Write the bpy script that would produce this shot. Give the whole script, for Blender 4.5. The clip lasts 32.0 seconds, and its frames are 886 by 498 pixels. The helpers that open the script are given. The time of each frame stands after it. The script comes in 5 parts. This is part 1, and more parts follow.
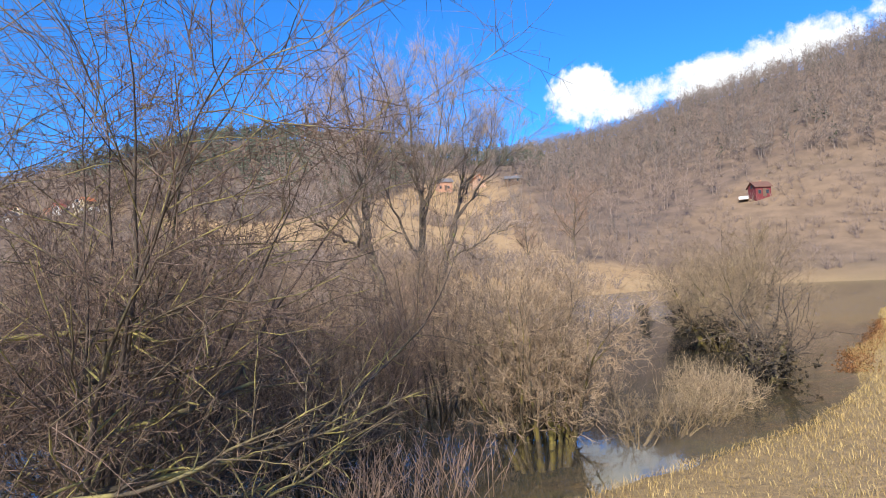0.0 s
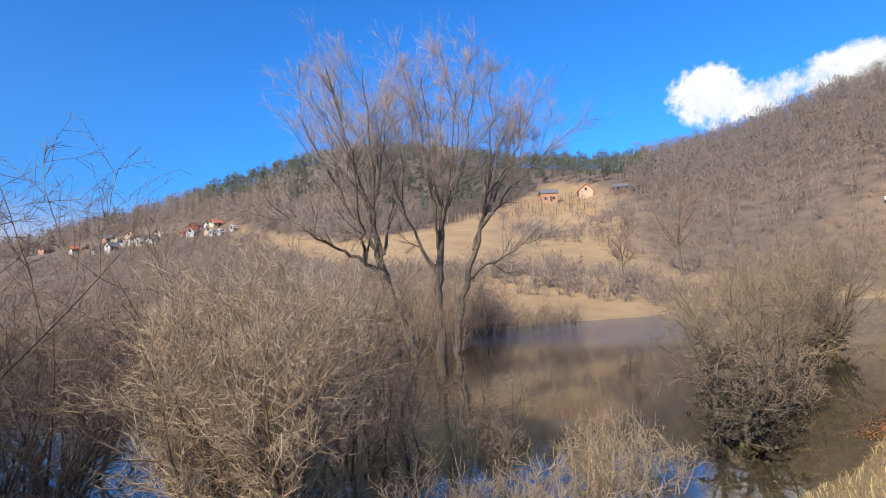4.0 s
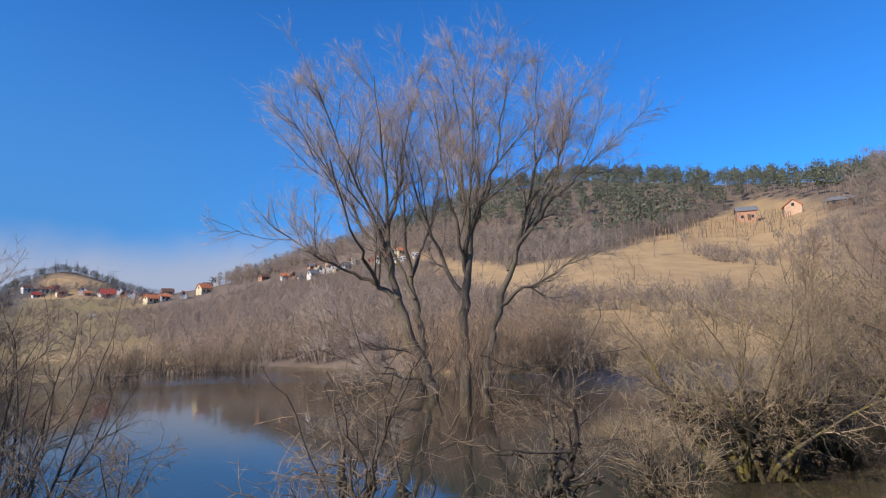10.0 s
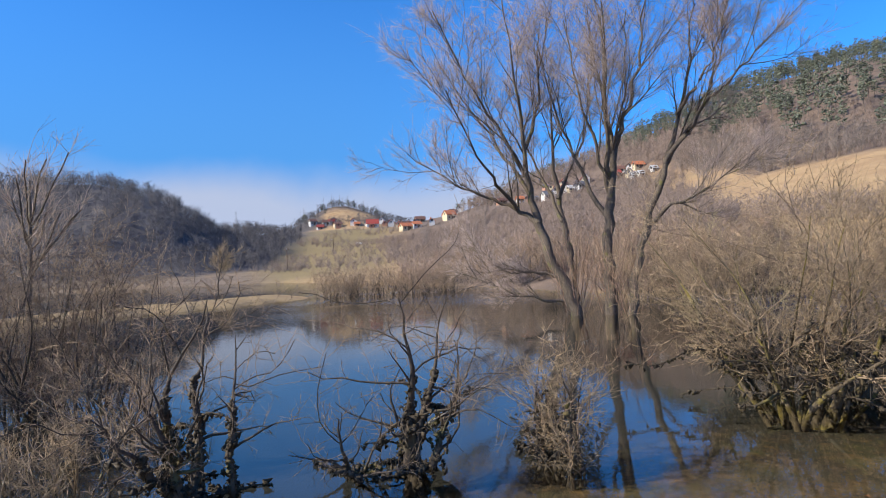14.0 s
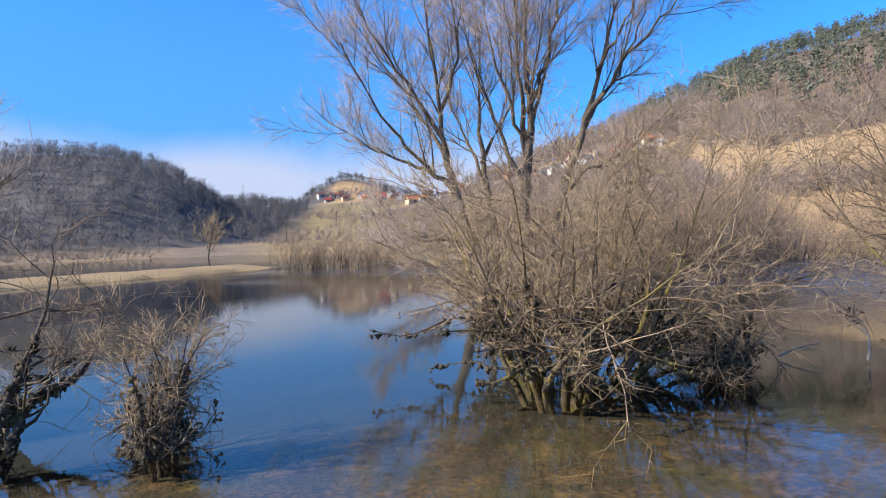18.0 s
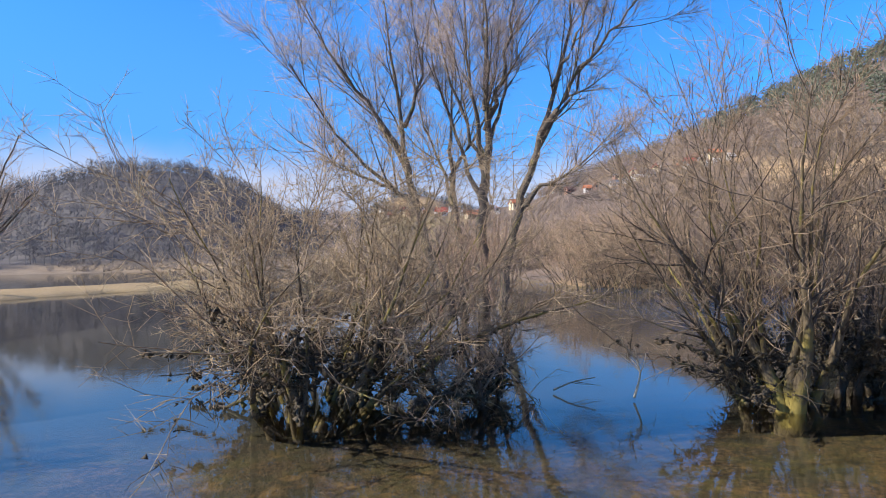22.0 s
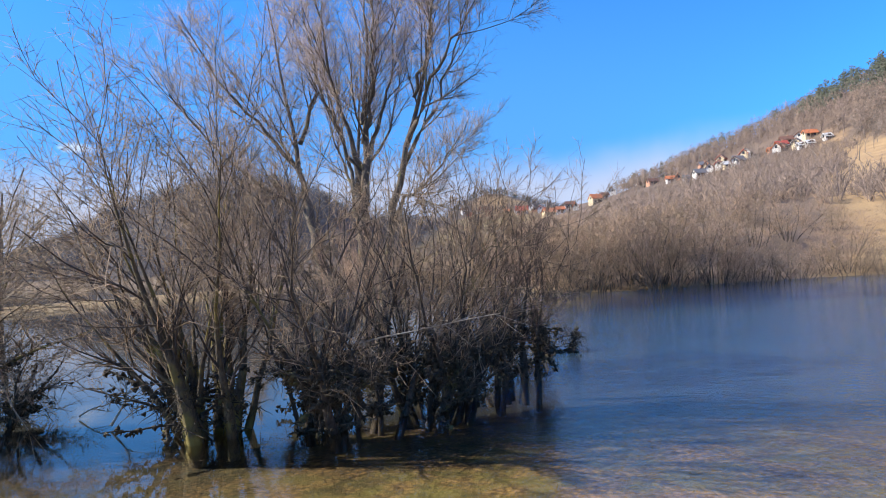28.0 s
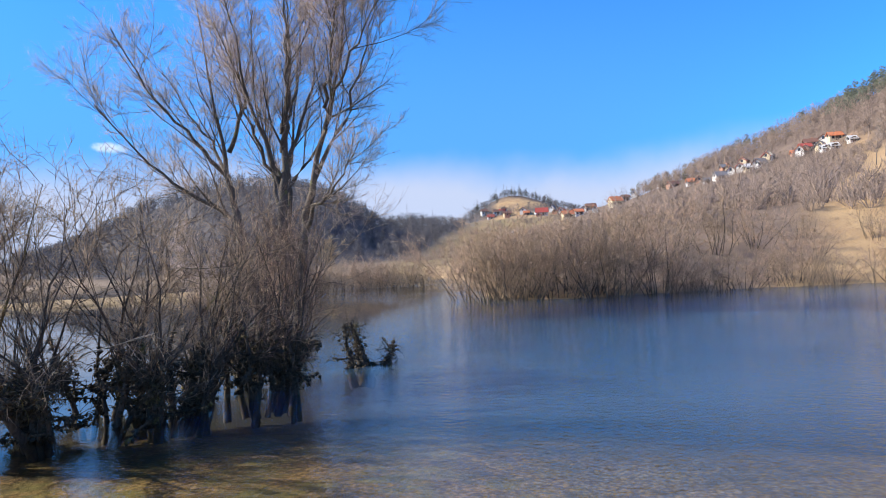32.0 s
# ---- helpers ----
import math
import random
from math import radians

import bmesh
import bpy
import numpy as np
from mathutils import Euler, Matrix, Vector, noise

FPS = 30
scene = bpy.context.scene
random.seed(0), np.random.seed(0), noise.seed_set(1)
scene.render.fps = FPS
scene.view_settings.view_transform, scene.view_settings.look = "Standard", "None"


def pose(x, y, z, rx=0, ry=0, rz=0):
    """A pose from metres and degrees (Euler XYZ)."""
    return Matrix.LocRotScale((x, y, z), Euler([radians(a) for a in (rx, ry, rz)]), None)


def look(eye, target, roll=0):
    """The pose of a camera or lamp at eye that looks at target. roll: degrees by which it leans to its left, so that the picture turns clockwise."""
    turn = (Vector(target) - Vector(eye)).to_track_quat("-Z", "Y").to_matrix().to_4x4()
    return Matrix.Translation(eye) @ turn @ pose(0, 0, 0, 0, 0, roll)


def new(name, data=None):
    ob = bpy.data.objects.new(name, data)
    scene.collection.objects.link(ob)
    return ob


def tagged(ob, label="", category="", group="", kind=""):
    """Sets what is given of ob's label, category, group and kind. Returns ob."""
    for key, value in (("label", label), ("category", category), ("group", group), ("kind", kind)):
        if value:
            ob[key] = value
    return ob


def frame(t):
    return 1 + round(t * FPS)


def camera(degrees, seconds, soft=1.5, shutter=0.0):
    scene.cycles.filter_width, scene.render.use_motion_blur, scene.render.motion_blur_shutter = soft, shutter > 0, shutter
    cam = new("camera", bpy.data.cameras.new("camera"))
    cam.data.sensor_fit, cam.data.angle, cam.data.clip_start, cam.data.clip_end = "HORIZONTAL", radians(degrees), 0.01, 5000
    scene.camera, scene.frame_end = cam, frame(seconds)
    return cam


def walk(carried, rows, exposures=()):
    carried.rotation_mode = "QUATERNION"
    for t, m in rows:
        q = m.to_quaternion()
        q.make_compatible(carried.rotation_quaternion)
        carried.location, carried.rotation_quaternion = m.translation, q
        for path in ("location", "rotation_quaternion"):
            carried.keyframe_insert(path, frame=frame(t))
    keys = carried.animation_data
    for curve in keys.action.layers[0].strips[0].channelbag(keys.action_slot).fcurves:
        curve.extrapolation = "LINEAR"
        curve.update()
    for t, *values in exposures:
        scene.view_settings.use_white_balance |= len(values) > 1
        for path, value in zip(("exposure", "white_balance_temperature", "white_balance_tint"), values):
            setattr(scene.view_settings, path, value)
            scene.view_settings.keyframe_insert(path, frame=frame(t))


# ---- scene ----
cam = camera(72.7, 32.0, soft=1.0)
PATH = [
    (0, (-18.524, 4.504, 1.893), (-9.740, 9.245, 2.506), -2.66),
    (0.5, (-17.998, 4.287, 1.837), (-9.449, 9.452, 2.333), -1.52),
    (1, (-17.540, 4.027, 1.804), (-9.294, 9.662, 2.291), 2.06),
    (1.5, (-17.061, 3.778, 1.793), (-9.110, 9.824, 2.266), 1.03),
    (2, (-16.569, 3.545, 1.814), (-8.695, 9.700, 2.154), 0.40),
    (2.5, (-16.119, 3.277, 1.849), (-8.049, 9.164, 2.324), -0.13),
    (3, (-15.646, 2.991, 1.861), (-7.622, 8.935, 2.391), -0.82),
    (3.5, (-15.106, 2.702, 1.854), (-7.249, 8.844, 2.588), -2.44),
    (5.5, (-12.341, 2.300, 1.906), (-5.030, 8.988, 3.254), -2.52),
    (6, (-11.975, 2.028, 1.875), (-4.970, 9.012, 3.342), -4.56),
    (6.5, (-11.511, 1.835, 1.847), (-4.882, 9.179, 3.299), -3.64),
    (7, (-11.024, 1.669, 1.809), (-4.837, 9.345, 3.485), -3.05),
    (7.5, (-10.538, 1.503, 1.781), (-4.365, 9.301, 2.821), -1.30),
    (8, (-10.072, 1.322, 1.770), (-3.945, 9.168, 2.717), -0.07),
    (8.5, (-9.623, 1.116, 1.765), (-3.259, 8.768, 2.728), -2.47),
    (9, (-9.137, 0.937, 1.770), (-2.809, 8.649, 2.472), -3.37),
    (9.5, (-8.572, 0.825, 1.775), (-1.912, 8.215, 2.787), -3.31),
    (10, (-8.050, 0.677, 1.758), (-2.721, 9.010, 3.233), -1.37),
    (10.5, (-7.627, 0.418, 1.743), (-2.290, 8.783, 2.987), -3.00),
    (11, (-7.188, 0.132, 1.748), (-1.219, 8.083, 2.825), -1.78),
    (11.5, (-6.768, -0.147, 1.767), (-0.743, 7.818, 2.278), -1.86),
    (12, (-6.409, -0.410, 1.797), (-0.585, 7.708, 2.228), -3.74),
    (12.5, (-6.072, -0.576, 1.823), (-2.282, 8.678, 1.838), -3.32),
    (13, (-5.743, -0.674, 1.841), (-3.606, 9.093, 2.044), -2.99),
    (13.5, (-5.421, -0.789, 1.861), (-3.778, 9.068, 2.222), -2.53),
    (15.5, (-3.141, 0.107, 1.385), (-1.463, 9.963, 1.167), -2.37),
    (16, (-2.775, 0.161, 1.373), (-0.840, 9.968, 1.102), -0.65),
    (16.5, (-2.424, 0.163, 1.373), (-0.330, 9.930, 0.905), -2.80),
    (17, (-2.119, 0.097, 1.385), (-0.216, 9.896, 0.797), -2.12),
    (17.5, (-1.851, -0.017, 1.412), (-0.085, 9.818, 1.035), -1.72),
    (18, (-1.577, -0.157, 1.446), (-0.151, 9.740, 1.315), -2.02),
    (18.5, (-1.266, -0.297, 1.463), (0.366, 9.569, 1.463), -1.31),
    (19, (-0.893, -0.384, 1.466), (1.611, 9.291, 1.802), 1.46),
    (19.5, (-0.465, -0.389, 1.469), (2.026, 9.295, 1.614), 1.76),
    (20, (-0.030, -0.349, 1.483), (2.103, 9.419, 1.649), 0.57),
    (20.5, (0.395, -0.343, 1.487), (2.208, 9.487, 1.785), -3.22),
    (21, (0.819, -0.373, 1.465), (1.809, 9.578, 1.518), -2.29),
    (21.5, (1.250, -0.370, 1.444), (1.765, 9.617, 1.490), 0.77),
    (22, (1.702, -0.344, 1.441), (2.057, 9.648, 1.588), -1.25),
    (22.5, (2.168, -0.380, 1.439), (1.940, 9.616, 1.572), -0.47),
    (23, (2.649, -0.487, 1.428), (2.334, 9.498, 1.868), -2.38),
    (23.5, (3.163, -0.590, 1.416), (2.696, 9.400, 1.389), -1.54),
    (24, (3.679, -0.608, 1.419), (4.030, 9.383, 1.641), 1.15),
    (24.5, (4.179, -0.548, 1.438), (4.168, 9.445, 1.819), -0.48),
    (25, (4.703, -0.493, 1.456), (4.315, 9.495, 1.772), -2.22),
    (25.5, (5.229, -0.475, 1.474), (4.013, 9.444, 1.816), -3.05),
    (26, (5.750, -0.468, 1.482), (4.377, 9.433, 1.764), -1.84),
    (26.5, (6.297, -0.445, 1.460), (5.916, 9.529, 2.077), 0.49),
    (28.5, (8.436, -0.241, 1.554), (7.059, 9.663, 1.681), -3.39),
    (29, (8.862, -0.226, 1.558), (7.480, 9.676, 1.777), -1.36),
    (29.5, (9.289, -0.219, 1.557), (8.010, 9.689, 2.004), -2.35),
    (30, (9.706, -0.202, 1.558), (8.112, 9.668, 1.797), -3.57),
    (30.5, (10.130, -0.182, 1.566), (8.502, 9.682, 1.811), -4.22),
    (31, (10.552, -0.157, 1.568), (8.761, 9.681, 1.716), -1.72),
    (31.5, (10.934, -0.112, 1.569), (9.226, 9.740, 1.744), -3.47),
    (32, (11.279, -0.068, 1.579), (9.733, 9.809, 1.815), -2.56),
]
EXPOSURE = [(0, 0.72), (3.5, 0.6), (6, 0.3), (11, 0.28), (13, 0.4), (16, 0.9), (20, 0.88), (32, 0.92)]
walk(cam, [(t, look(eye, target, roll)) for t, eye, target, roll in PATH], EXPOSURE)

# ---- sky, sun ----
SUN_AZ, SUN_EL = radians(-97), radians(34)
world = bpy.data.worlds.new("sky")
scene.world = world
world.use_nodes = True


def link(nt, a, b):
    nt.links.new(a, b)


def math_node(nt, op, a, b=None, clamp=False):
    n = nt.nodes.new("ShaderNodeMath")
    n.operation, n.use_clamp = op, clamp
    for i, v in enumerate((a, b)):
        if v is None:
            continue
        if isinstance(v, (int, float)):
            n.inputs[i].default_value = v
        else:
            link(nt, v, n.inputs[i])
    return n.outputs[0]


def mix_colour(nt, fac, a, b):
    n = nt.nodes.new("ShaderNodeMix")
    n.data_type = "RGBA"
    for slot, v in ((0, fac), (6, a), (7, b)):
        if isinstance(v, (int, float)):
            n.inputs[slot].default_value = v
        elif isinstance(v, tuple):
            n.inputs[slot].default_value = (*v[:3], 1)
        else:
            link(nt, v, n.inputs[slot])
    return n.outputs[2]


def ramp(nt, fac, lo, hi):
    n = nt.nodes.new("ShaderNodeMapRange")
    link(nt, fac, n.inputs[0])
    n.inputs[1].default_value, n.inputs[2].default_value = lo, hi
    n.interpolation_type = "SMOOTHSTEP"
    return n.outputs[0]


def noise_node(nt, vec, scale, detail=4.0, rough=0.55):
    n = nt.nodes.new("ShaderNodeTexNoise")
    n.inputs["Scale"].default_value, n.inputs["Detail"].default_value, n.inputs["Roughness"].default_value = scale, detail, rough
    if vec is not None:
        link(nt, vec, n.inputs["Vector"])
    return n.outputs["Fac"]


def build_sky():
    nt = world.node_tree
    nt.nodes.clear()
    out = nt.nodes.new("ShaderNodeOutputWorld")
    bg = nt.nodes.new("ShaderNodeBackground")
    sky = nt.nodes.new("ShaderNodeTexSky")
    sky.sky_type, sky.sun_disc = "NISHITA", False
    sky.sun_elevation, sky.sun_rotation = SUN_EL, SUN_AZ
    sky.air_density, sky.dust_density, sky.ozone_density, sky.altitude = 1.0, 0.0, 4.0, 600
    # the deep blue of clear winter air
    hue = nt.nodes.new("ShaderNodeVectorMath")
    hue.operation = "MULTIPLY"
    hue.inputs[1].default_value = (0.41, 1.38, 2.36)
    link(nt, sky.outputs[0], hue.inputs[0])
    geo = nt.nodes.new("ShaderNodeTexCoord")
    sep = nt.nodes.new("ShaderNodeSeparateXYZ")
    link(nt, geo.outputs["Generated"], sep.inputs[0])
    az = math_node(nt, "ARCTAN2", sep.outputs[0], sep.outputs[1])
    el = math_node(nt, "ARCSINE", sep.outputs[2])
    fine = math_node(nt, "ADD", math_node(nt, "MULTIPLY", noise_node(nt, geo.outputs["Generated"], 10, 8, 0.62), 0.55), math_node(nt, "MULTIPLY", noise_node(nt, geo.outputs["Generated"], 27, 8, 0.68), 0.45))
    broad = noise_node(nt, geo.outputs["Generated"], 5, 4, 0.5)

    def bank(az0, el0, wide, tall, tilt, rag):
        da = math_node(nt, "SUBTRACT", az, az0)
        de = math_node(nt, "SUBTRACT", math_node(nt, "SUBTRACT", el, el0), math_node(nt, "MULTIPLY", da, tilt))
        qa, qe = math_node(nt, "DIVIDE", da, wide), math_node(nt, "DIVIDE", de, tall)
        d = math_node(nt, "ADD", math_node(nt, "MULTIPLY", qa, qa), math_node(nt, "MULTIPLY", qe, qe))
        d = math_node(nt, "ADD", d, math_node(nt, "MULTIPLY", math_node(nt, "SUBTRACT", fine, 0.5), -rag))
        return d

    # the cumulus over the high ridge, the thin veil over the valley, and a wisp
    head = ramp(nt, bank(radians(75.6), radians(16.4), 0.060, 0.046, 0.0, 6.5), 1.2, 0.35)
    tail = ramp(nt, bank(radians(88), radians(17.0), 0.23, 0.033, 0.15, 6.5), 1.2, 0.2)
    wisp = math_node(nt, "MULTIPLY", ramp(nt, bank(radians(-37.6), radians(10.8), 0.026, 0.008, 0.0, 7.0), 1.2, -0.2), 0.55)
    veil = ramp(nt, math_node(nt, "ADD", el, math_node(nt, "MULTIPLY", math_node(nt, "SUBTRACT", broad, 0.5), 0.10)), radians(11.0), radians(6.0))
    veil = math_node(nt, "MULTIPLY", veil, math_node(nt, "MULTIPLY", ramp(nt, az, radians(52), radians(15)), 0.92))
    haze = math_node(nt, "MULTIPLY", ramp(nt, el, radians(34), radians(4)), math_node(nt, "MULTIPLY", ramp(nt, az, radians(50), radians(-5)), 0.85))
    col = mix_colour(nt, haze, hue.outputs[0], (1.0, 3.15, 7.0))
    col = mix_colour(nt, veil, col, (4.9, 5.5, 7.2))
    joint = ramp(nt, bank(radians(80.5), radians(15.9), 0.075, 0.030, 0.1, 6.5), 1.2, 0.3)
    cloud = math_node(nt, "MAXIMUM", math_node(nt, "MAXIMUM", head, math_node(nt, "MAXIMUM", tail, joint)), wisp)
    shade = mix_colour(nt, ramp(nt, fine, 0.3, 0.62), (7.0, 7.9, 9.6), (10.5, 10.6, 10.8))
    col = mix_colour(nt, cloud, col, shade)
    link(nt, col, bg.inputs[0])
    bg.inputs[1].default_value = 0.070
    link(nt, bg.outputs[0], out.inputs[0])


build_sky()
sun = new("sun", bpy.data.lights.new("sun", "SUN"))
sun.data.energy, sun.data.angle, sun.data.color = 5.0, radians(0.55), (1.0, 0.92, 0.80)
way = Vector((math.sin(SUN_AZ) * math.cos(SUN_EL), math.cos(SUN_AZ) * math.cos(SUN_EL), math.sin(SUN_EL)))
sun.matrix_world = look(way * 100, (0, 0, 0))

# ---- materials ----


def material(name):
    m = bpy.data.materials.new(name)
    m.use_nodes = True
    nt = m.node_tree
    bsdf = nt.nodes["Principled BSDF"]
    pos = nt.nodes.new("ShaderNodeNewGeometry").outputs["Position"]
    return m, nt, bsdf, pos


def bump(nt, bsdf, height, strength, distance):
    b = nt.nodes.new("ShaderNodeBump")
    b.inputs["Strength"].default_value, b.inputs["Distance"].default_value = strength, distance
    link(nt, height, b.inputs["Height"])
    link(nt, b.outputs[0], bsdf.inputs["Normal"])


def bark(name, dark, light, moss=None, moss_lo=0.5, moss_hi=0.62, scale=9.0, island=True):
    m, nt, bsdf, pos = material(name)
    stretch = nt.nodes.new("ShaderNodeMapping")
    stretch.inputs["Scale"].default_value = (1, 1, 0.3)
    link(nt, pos, stretch.inputs[0])
    grain = noise_node(nt, stretch.outputs[0], scale * 5, 5, 0.65)
    patch = noise_node(nt, pos, scale * 0.35, 4)
    c = mix_colour(nt, ramp(nt, grain, 0.3, 0.7), dark, light)
    if island:
        r = nt.nodes.new("ShaderNodeNewGeometry").outputs["Random Per Island"]
        c = mix_colour(nt, math_node(nt, "MULTIPLY", math_node(nt, "MULTIPLY", r, r), 0.85), c, tuple(v * 0.4 for v in dark))
    if moss:
        c = mix_colour(nt, ramp(nt, patch, moss_lo, moss_hi), c, moss)
    link(nt, c, bsdf.inputs["Base Color"])
    bsdf.inputs["Roughness"].default_value = 0.85
    bump(nt, bsdf, grain, 0.6, 0.015)
    return m


BARK_WILLOW = bark("willow_bark", (0.070, 0.052, 0.038), (0.20, 0.155, 0.11), (0.13, 0.12, 0.035), 0.56, 0.72)
TWIG_WILLOW = bark("willow_twig", (0.30, 0.225, 0.170), (0.54, 0.42, 0.33), scale=3)
TWIG_TIP = bark("willow_twig_tip", (0.33, 0.25, 0.21), (0.56, 0.45, 0.40), scale=3)
BARK_MOSS = bark("mossy_bark", (0.060, 0.045, 0.028), (0.165, 0.125, 0.072), (0.19, 0.15, 0.035), 0.46, 0.64)
BARK_LICHEN = bark("lichen_bark", (0.070, 0.052, 0.034), (0.18, 0.14, 0.085), (0.33, 0.28, 0.09), 0.46, 0.62)
TWIG_GREY = bark("grey_twig", (0.22, 0.152, 0.088), (0.52, 0.39, 0.235), (0.42, 0.35, 0.18), 0.58, 0.78, scale=4)
TWIG_RED = bark("red_twig", (0.25, 0.160, 0.105), (0.48, 0.330, 0.230), scale=3)
TWIG_TAN = bark("tan_twig", (0.33, 0.225, 0.135), (0.60, 0.445, 0.285), scale=3)
TWIG_DARK = bark("dark_twig", (0.045, 0.034, 0.026), (0.125, 0.095, 0.068), (0.14, 0.125, 0.05), 0.58, 0.74, scale=4)
STICK_BLEACHED = bark("bleached_stick", (0.38, 0.31, 0.22), (0.60, 0.52, 0.40), scale=5)
DEBRIS = bark("wet_debris", (0.034, 0.026, 0.017), (0.105, 0.078, 0.043), (0.135, 0.112, 0.030), 0.58, 0.72, scale=8)
REED = bark("dry_reed", (0.24, 0.155, 0.085), (0.48, 0.34, 0.19), scale=3)
TWIG_DUSK = bark("dusky_twig", (0.105, 0.069, 0.051), (0.27, 0.182, 0.13), scale=3)
# the left hill's shade and blue distance put into the bark colours
WOOD_SHADE_TINT = bark("shade_tinted_wood", (0.060, 0.057, 0.062), (0.145, 0.136, 0.142), scale=0.5)
LITTER = bark("dead_leaf", (0.22, 0.085, 0.025), (0.52, 0.24, 0.075), scale=6)
GRASS_DRY = bark("dry_grass", (0.40, 0.265, 0.085), (0.68, 0.49, 0.19), (0.33, 0.27, 0.07), 0.58, 0.72, scale=1.2)
# distance haze greyed into the bark colours
WOOD_FAR_HAZED = bark("hazed_far_wood", (0.13, 0.105, 0.090), (0.29, 0.235, 0.195), scale=0.5)
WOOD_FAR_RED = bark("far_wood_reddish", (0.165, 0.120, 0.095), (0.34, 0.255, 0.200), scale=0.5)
TWIG_BROWN = bark("brown_twig", (0.17, 0.118, 0.076), (0.44, 0.32, 0.205), scale=4)
# pine green made paler and greyer, with the air's haze mixed in
NEEDLES_HAZED = bark("hazed_pine_needles", (0.100, 0.120, 0.082), (0.195, 0.215, 0.150), (0.22, 0.22, 0.14), 0.56, 0.70, scale=0.4)
NEEDLES_DARK = bark("spruce_needles", (0.030, 0.048, 0.026), (0.075, 0.105, 0.055), scale=0.5)


def ground_material():
    m, nt, bsdf, pos = material("ground")
    sep = nt.nodes.new("ShaderNodeSeparateXYZ")
    link(nt, pos, sep.inputs[0])
    big, mid, small = noise_node(nt, pos, 0.018, 5, 0.6), noise_node(nt, pos, 0.22, 5, 0.6), noise_node(nt, pos, 9, 6, 0.7)
    straw = mix_colour(nt, ramp(nt, mid, 0.32, 0.68), (0.36, 0.226, 0.106), (0.47, 0.312, 0.146))
    straw = mix_colour(nt, ramp(nt, big, 0.50, 0.66), straw, (0.32, 0.220, 0.105))
    wood = nt.nodes.new("ShaderNodeAttribute")
    wood.attribute_name = "wood"
    green = nt.nodes.new("ShaderNodeAttribute")
    green.attribute_name = "green"
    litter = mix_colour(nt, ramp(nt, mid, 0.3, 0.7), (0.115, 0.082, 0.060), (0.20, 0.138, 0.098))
    # westward the litter takes on the left hill's shade as a darker grey
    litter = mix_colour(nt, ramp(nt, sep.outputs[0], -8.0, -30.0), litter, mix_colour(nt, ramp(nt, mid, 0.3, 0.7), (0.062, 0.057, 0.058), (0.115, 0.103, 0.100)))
    c = mix_colour(nt, math_node(nt, "MULTIPLY", green.outputs["Fac"], 0.85), straw, (0.215, 0.165, 0.062))
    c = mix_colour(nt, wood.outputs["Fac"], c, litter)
    c = mix_colour(nt, ramp(nt, small, 0.35, 0.75), c, mix_colour(nt, 0.5, c, (0.10, 0.07, 0.035)))
    # stony shallows, then a silty bed darkened for light lost in deeper water
    stones = nt.nodes.new("ShaderNodeTexVoronoi")
    stones.inputs["Scale"].default_value = 21
    link(nt, pos, stones.inputs["Vector"])
    pebble = mix_colour(nt, ramp(nt, stones.outputs["Distance"], 0.1, 0.75), (0.15, 0.085, 0.032), (0.040, 0.026, 0.012))
    weed = mix_colour(nt, ramp(nt, noise_node(nt, pos, 1.6, 5, 0.65), 0.42, 0.66), pebble, (0.075, 0.065, 0.016))
    weed = mix_colour(nt, ramp(nt, noise_node(nt, pos, 3.7, 6, 0.7), 0.52, 0.70), weed, (0.22, 0.130, 0.038))
    tawny = mix_colour(nt, ramp(nt, noise_node(nt, pos, 2.3, 5, 0.65), 0.4, 0.62), mix_colour(nt, ramp(nt, stones.outputs["Distance"], 0.1, 0.75), (0.48, 0.285, 0.095), (0.20, 0.122, 0.042)), (0.22, 0.185, 0.046))
    weed = mix_colour(nt, math_node(nt, "MULTIPLY", ramp(nt, sep.outputs[0], 4.0, 7.5), 0.8), weed, tawny)
    gravel = mix_colour(nt, ramp(nt, stones.outputs["Distance"], 0.1, 0.7), (0.26, 0.195, 0.105), (0.100, 0.076, 0.042))
    weed = mix_colour(nt, math_node(nt, "MULTIPLY", ramp(nt, math_node(nt, "ADD", sep.outputs[0], math_node(nt, "MULTIPLY", noise_node(nt, pos, 0.7, 4), 6)), 11.0, 16.0), 0.85), weed, gravel)
    weed = mix_colour(nt, math_node(nt, "MULTIPLY", ramp(nt, noise_node(nt, pos, 2.7, 6, 0.72), 0.47, 0.60), math_node(nt, "SUBTRACT", 0.8, math_node(nt, "MULTIPLY", ramp(nt, sep.outputs[0], 4.0, 8.0), 0.4))), weed, (0.030, 0.028, 0.011))
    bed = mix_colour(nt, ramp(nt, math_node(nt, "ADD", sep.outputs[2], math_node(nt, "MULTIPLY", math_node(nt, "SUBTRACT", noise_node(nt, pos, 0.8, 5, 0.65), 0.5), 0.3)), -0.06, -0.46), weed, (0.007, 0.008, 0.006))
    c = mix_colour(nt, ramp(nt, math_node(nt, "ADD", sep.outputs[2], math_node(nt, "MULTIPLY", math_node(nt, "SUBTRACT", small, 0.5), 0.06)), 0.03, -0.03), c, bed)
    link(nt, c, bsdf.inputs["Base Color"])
    bsdf.inputs["Roughness"].default_value = 0.95
    bump(nt, bsdf, small, 0.9, 0.06)
    return m


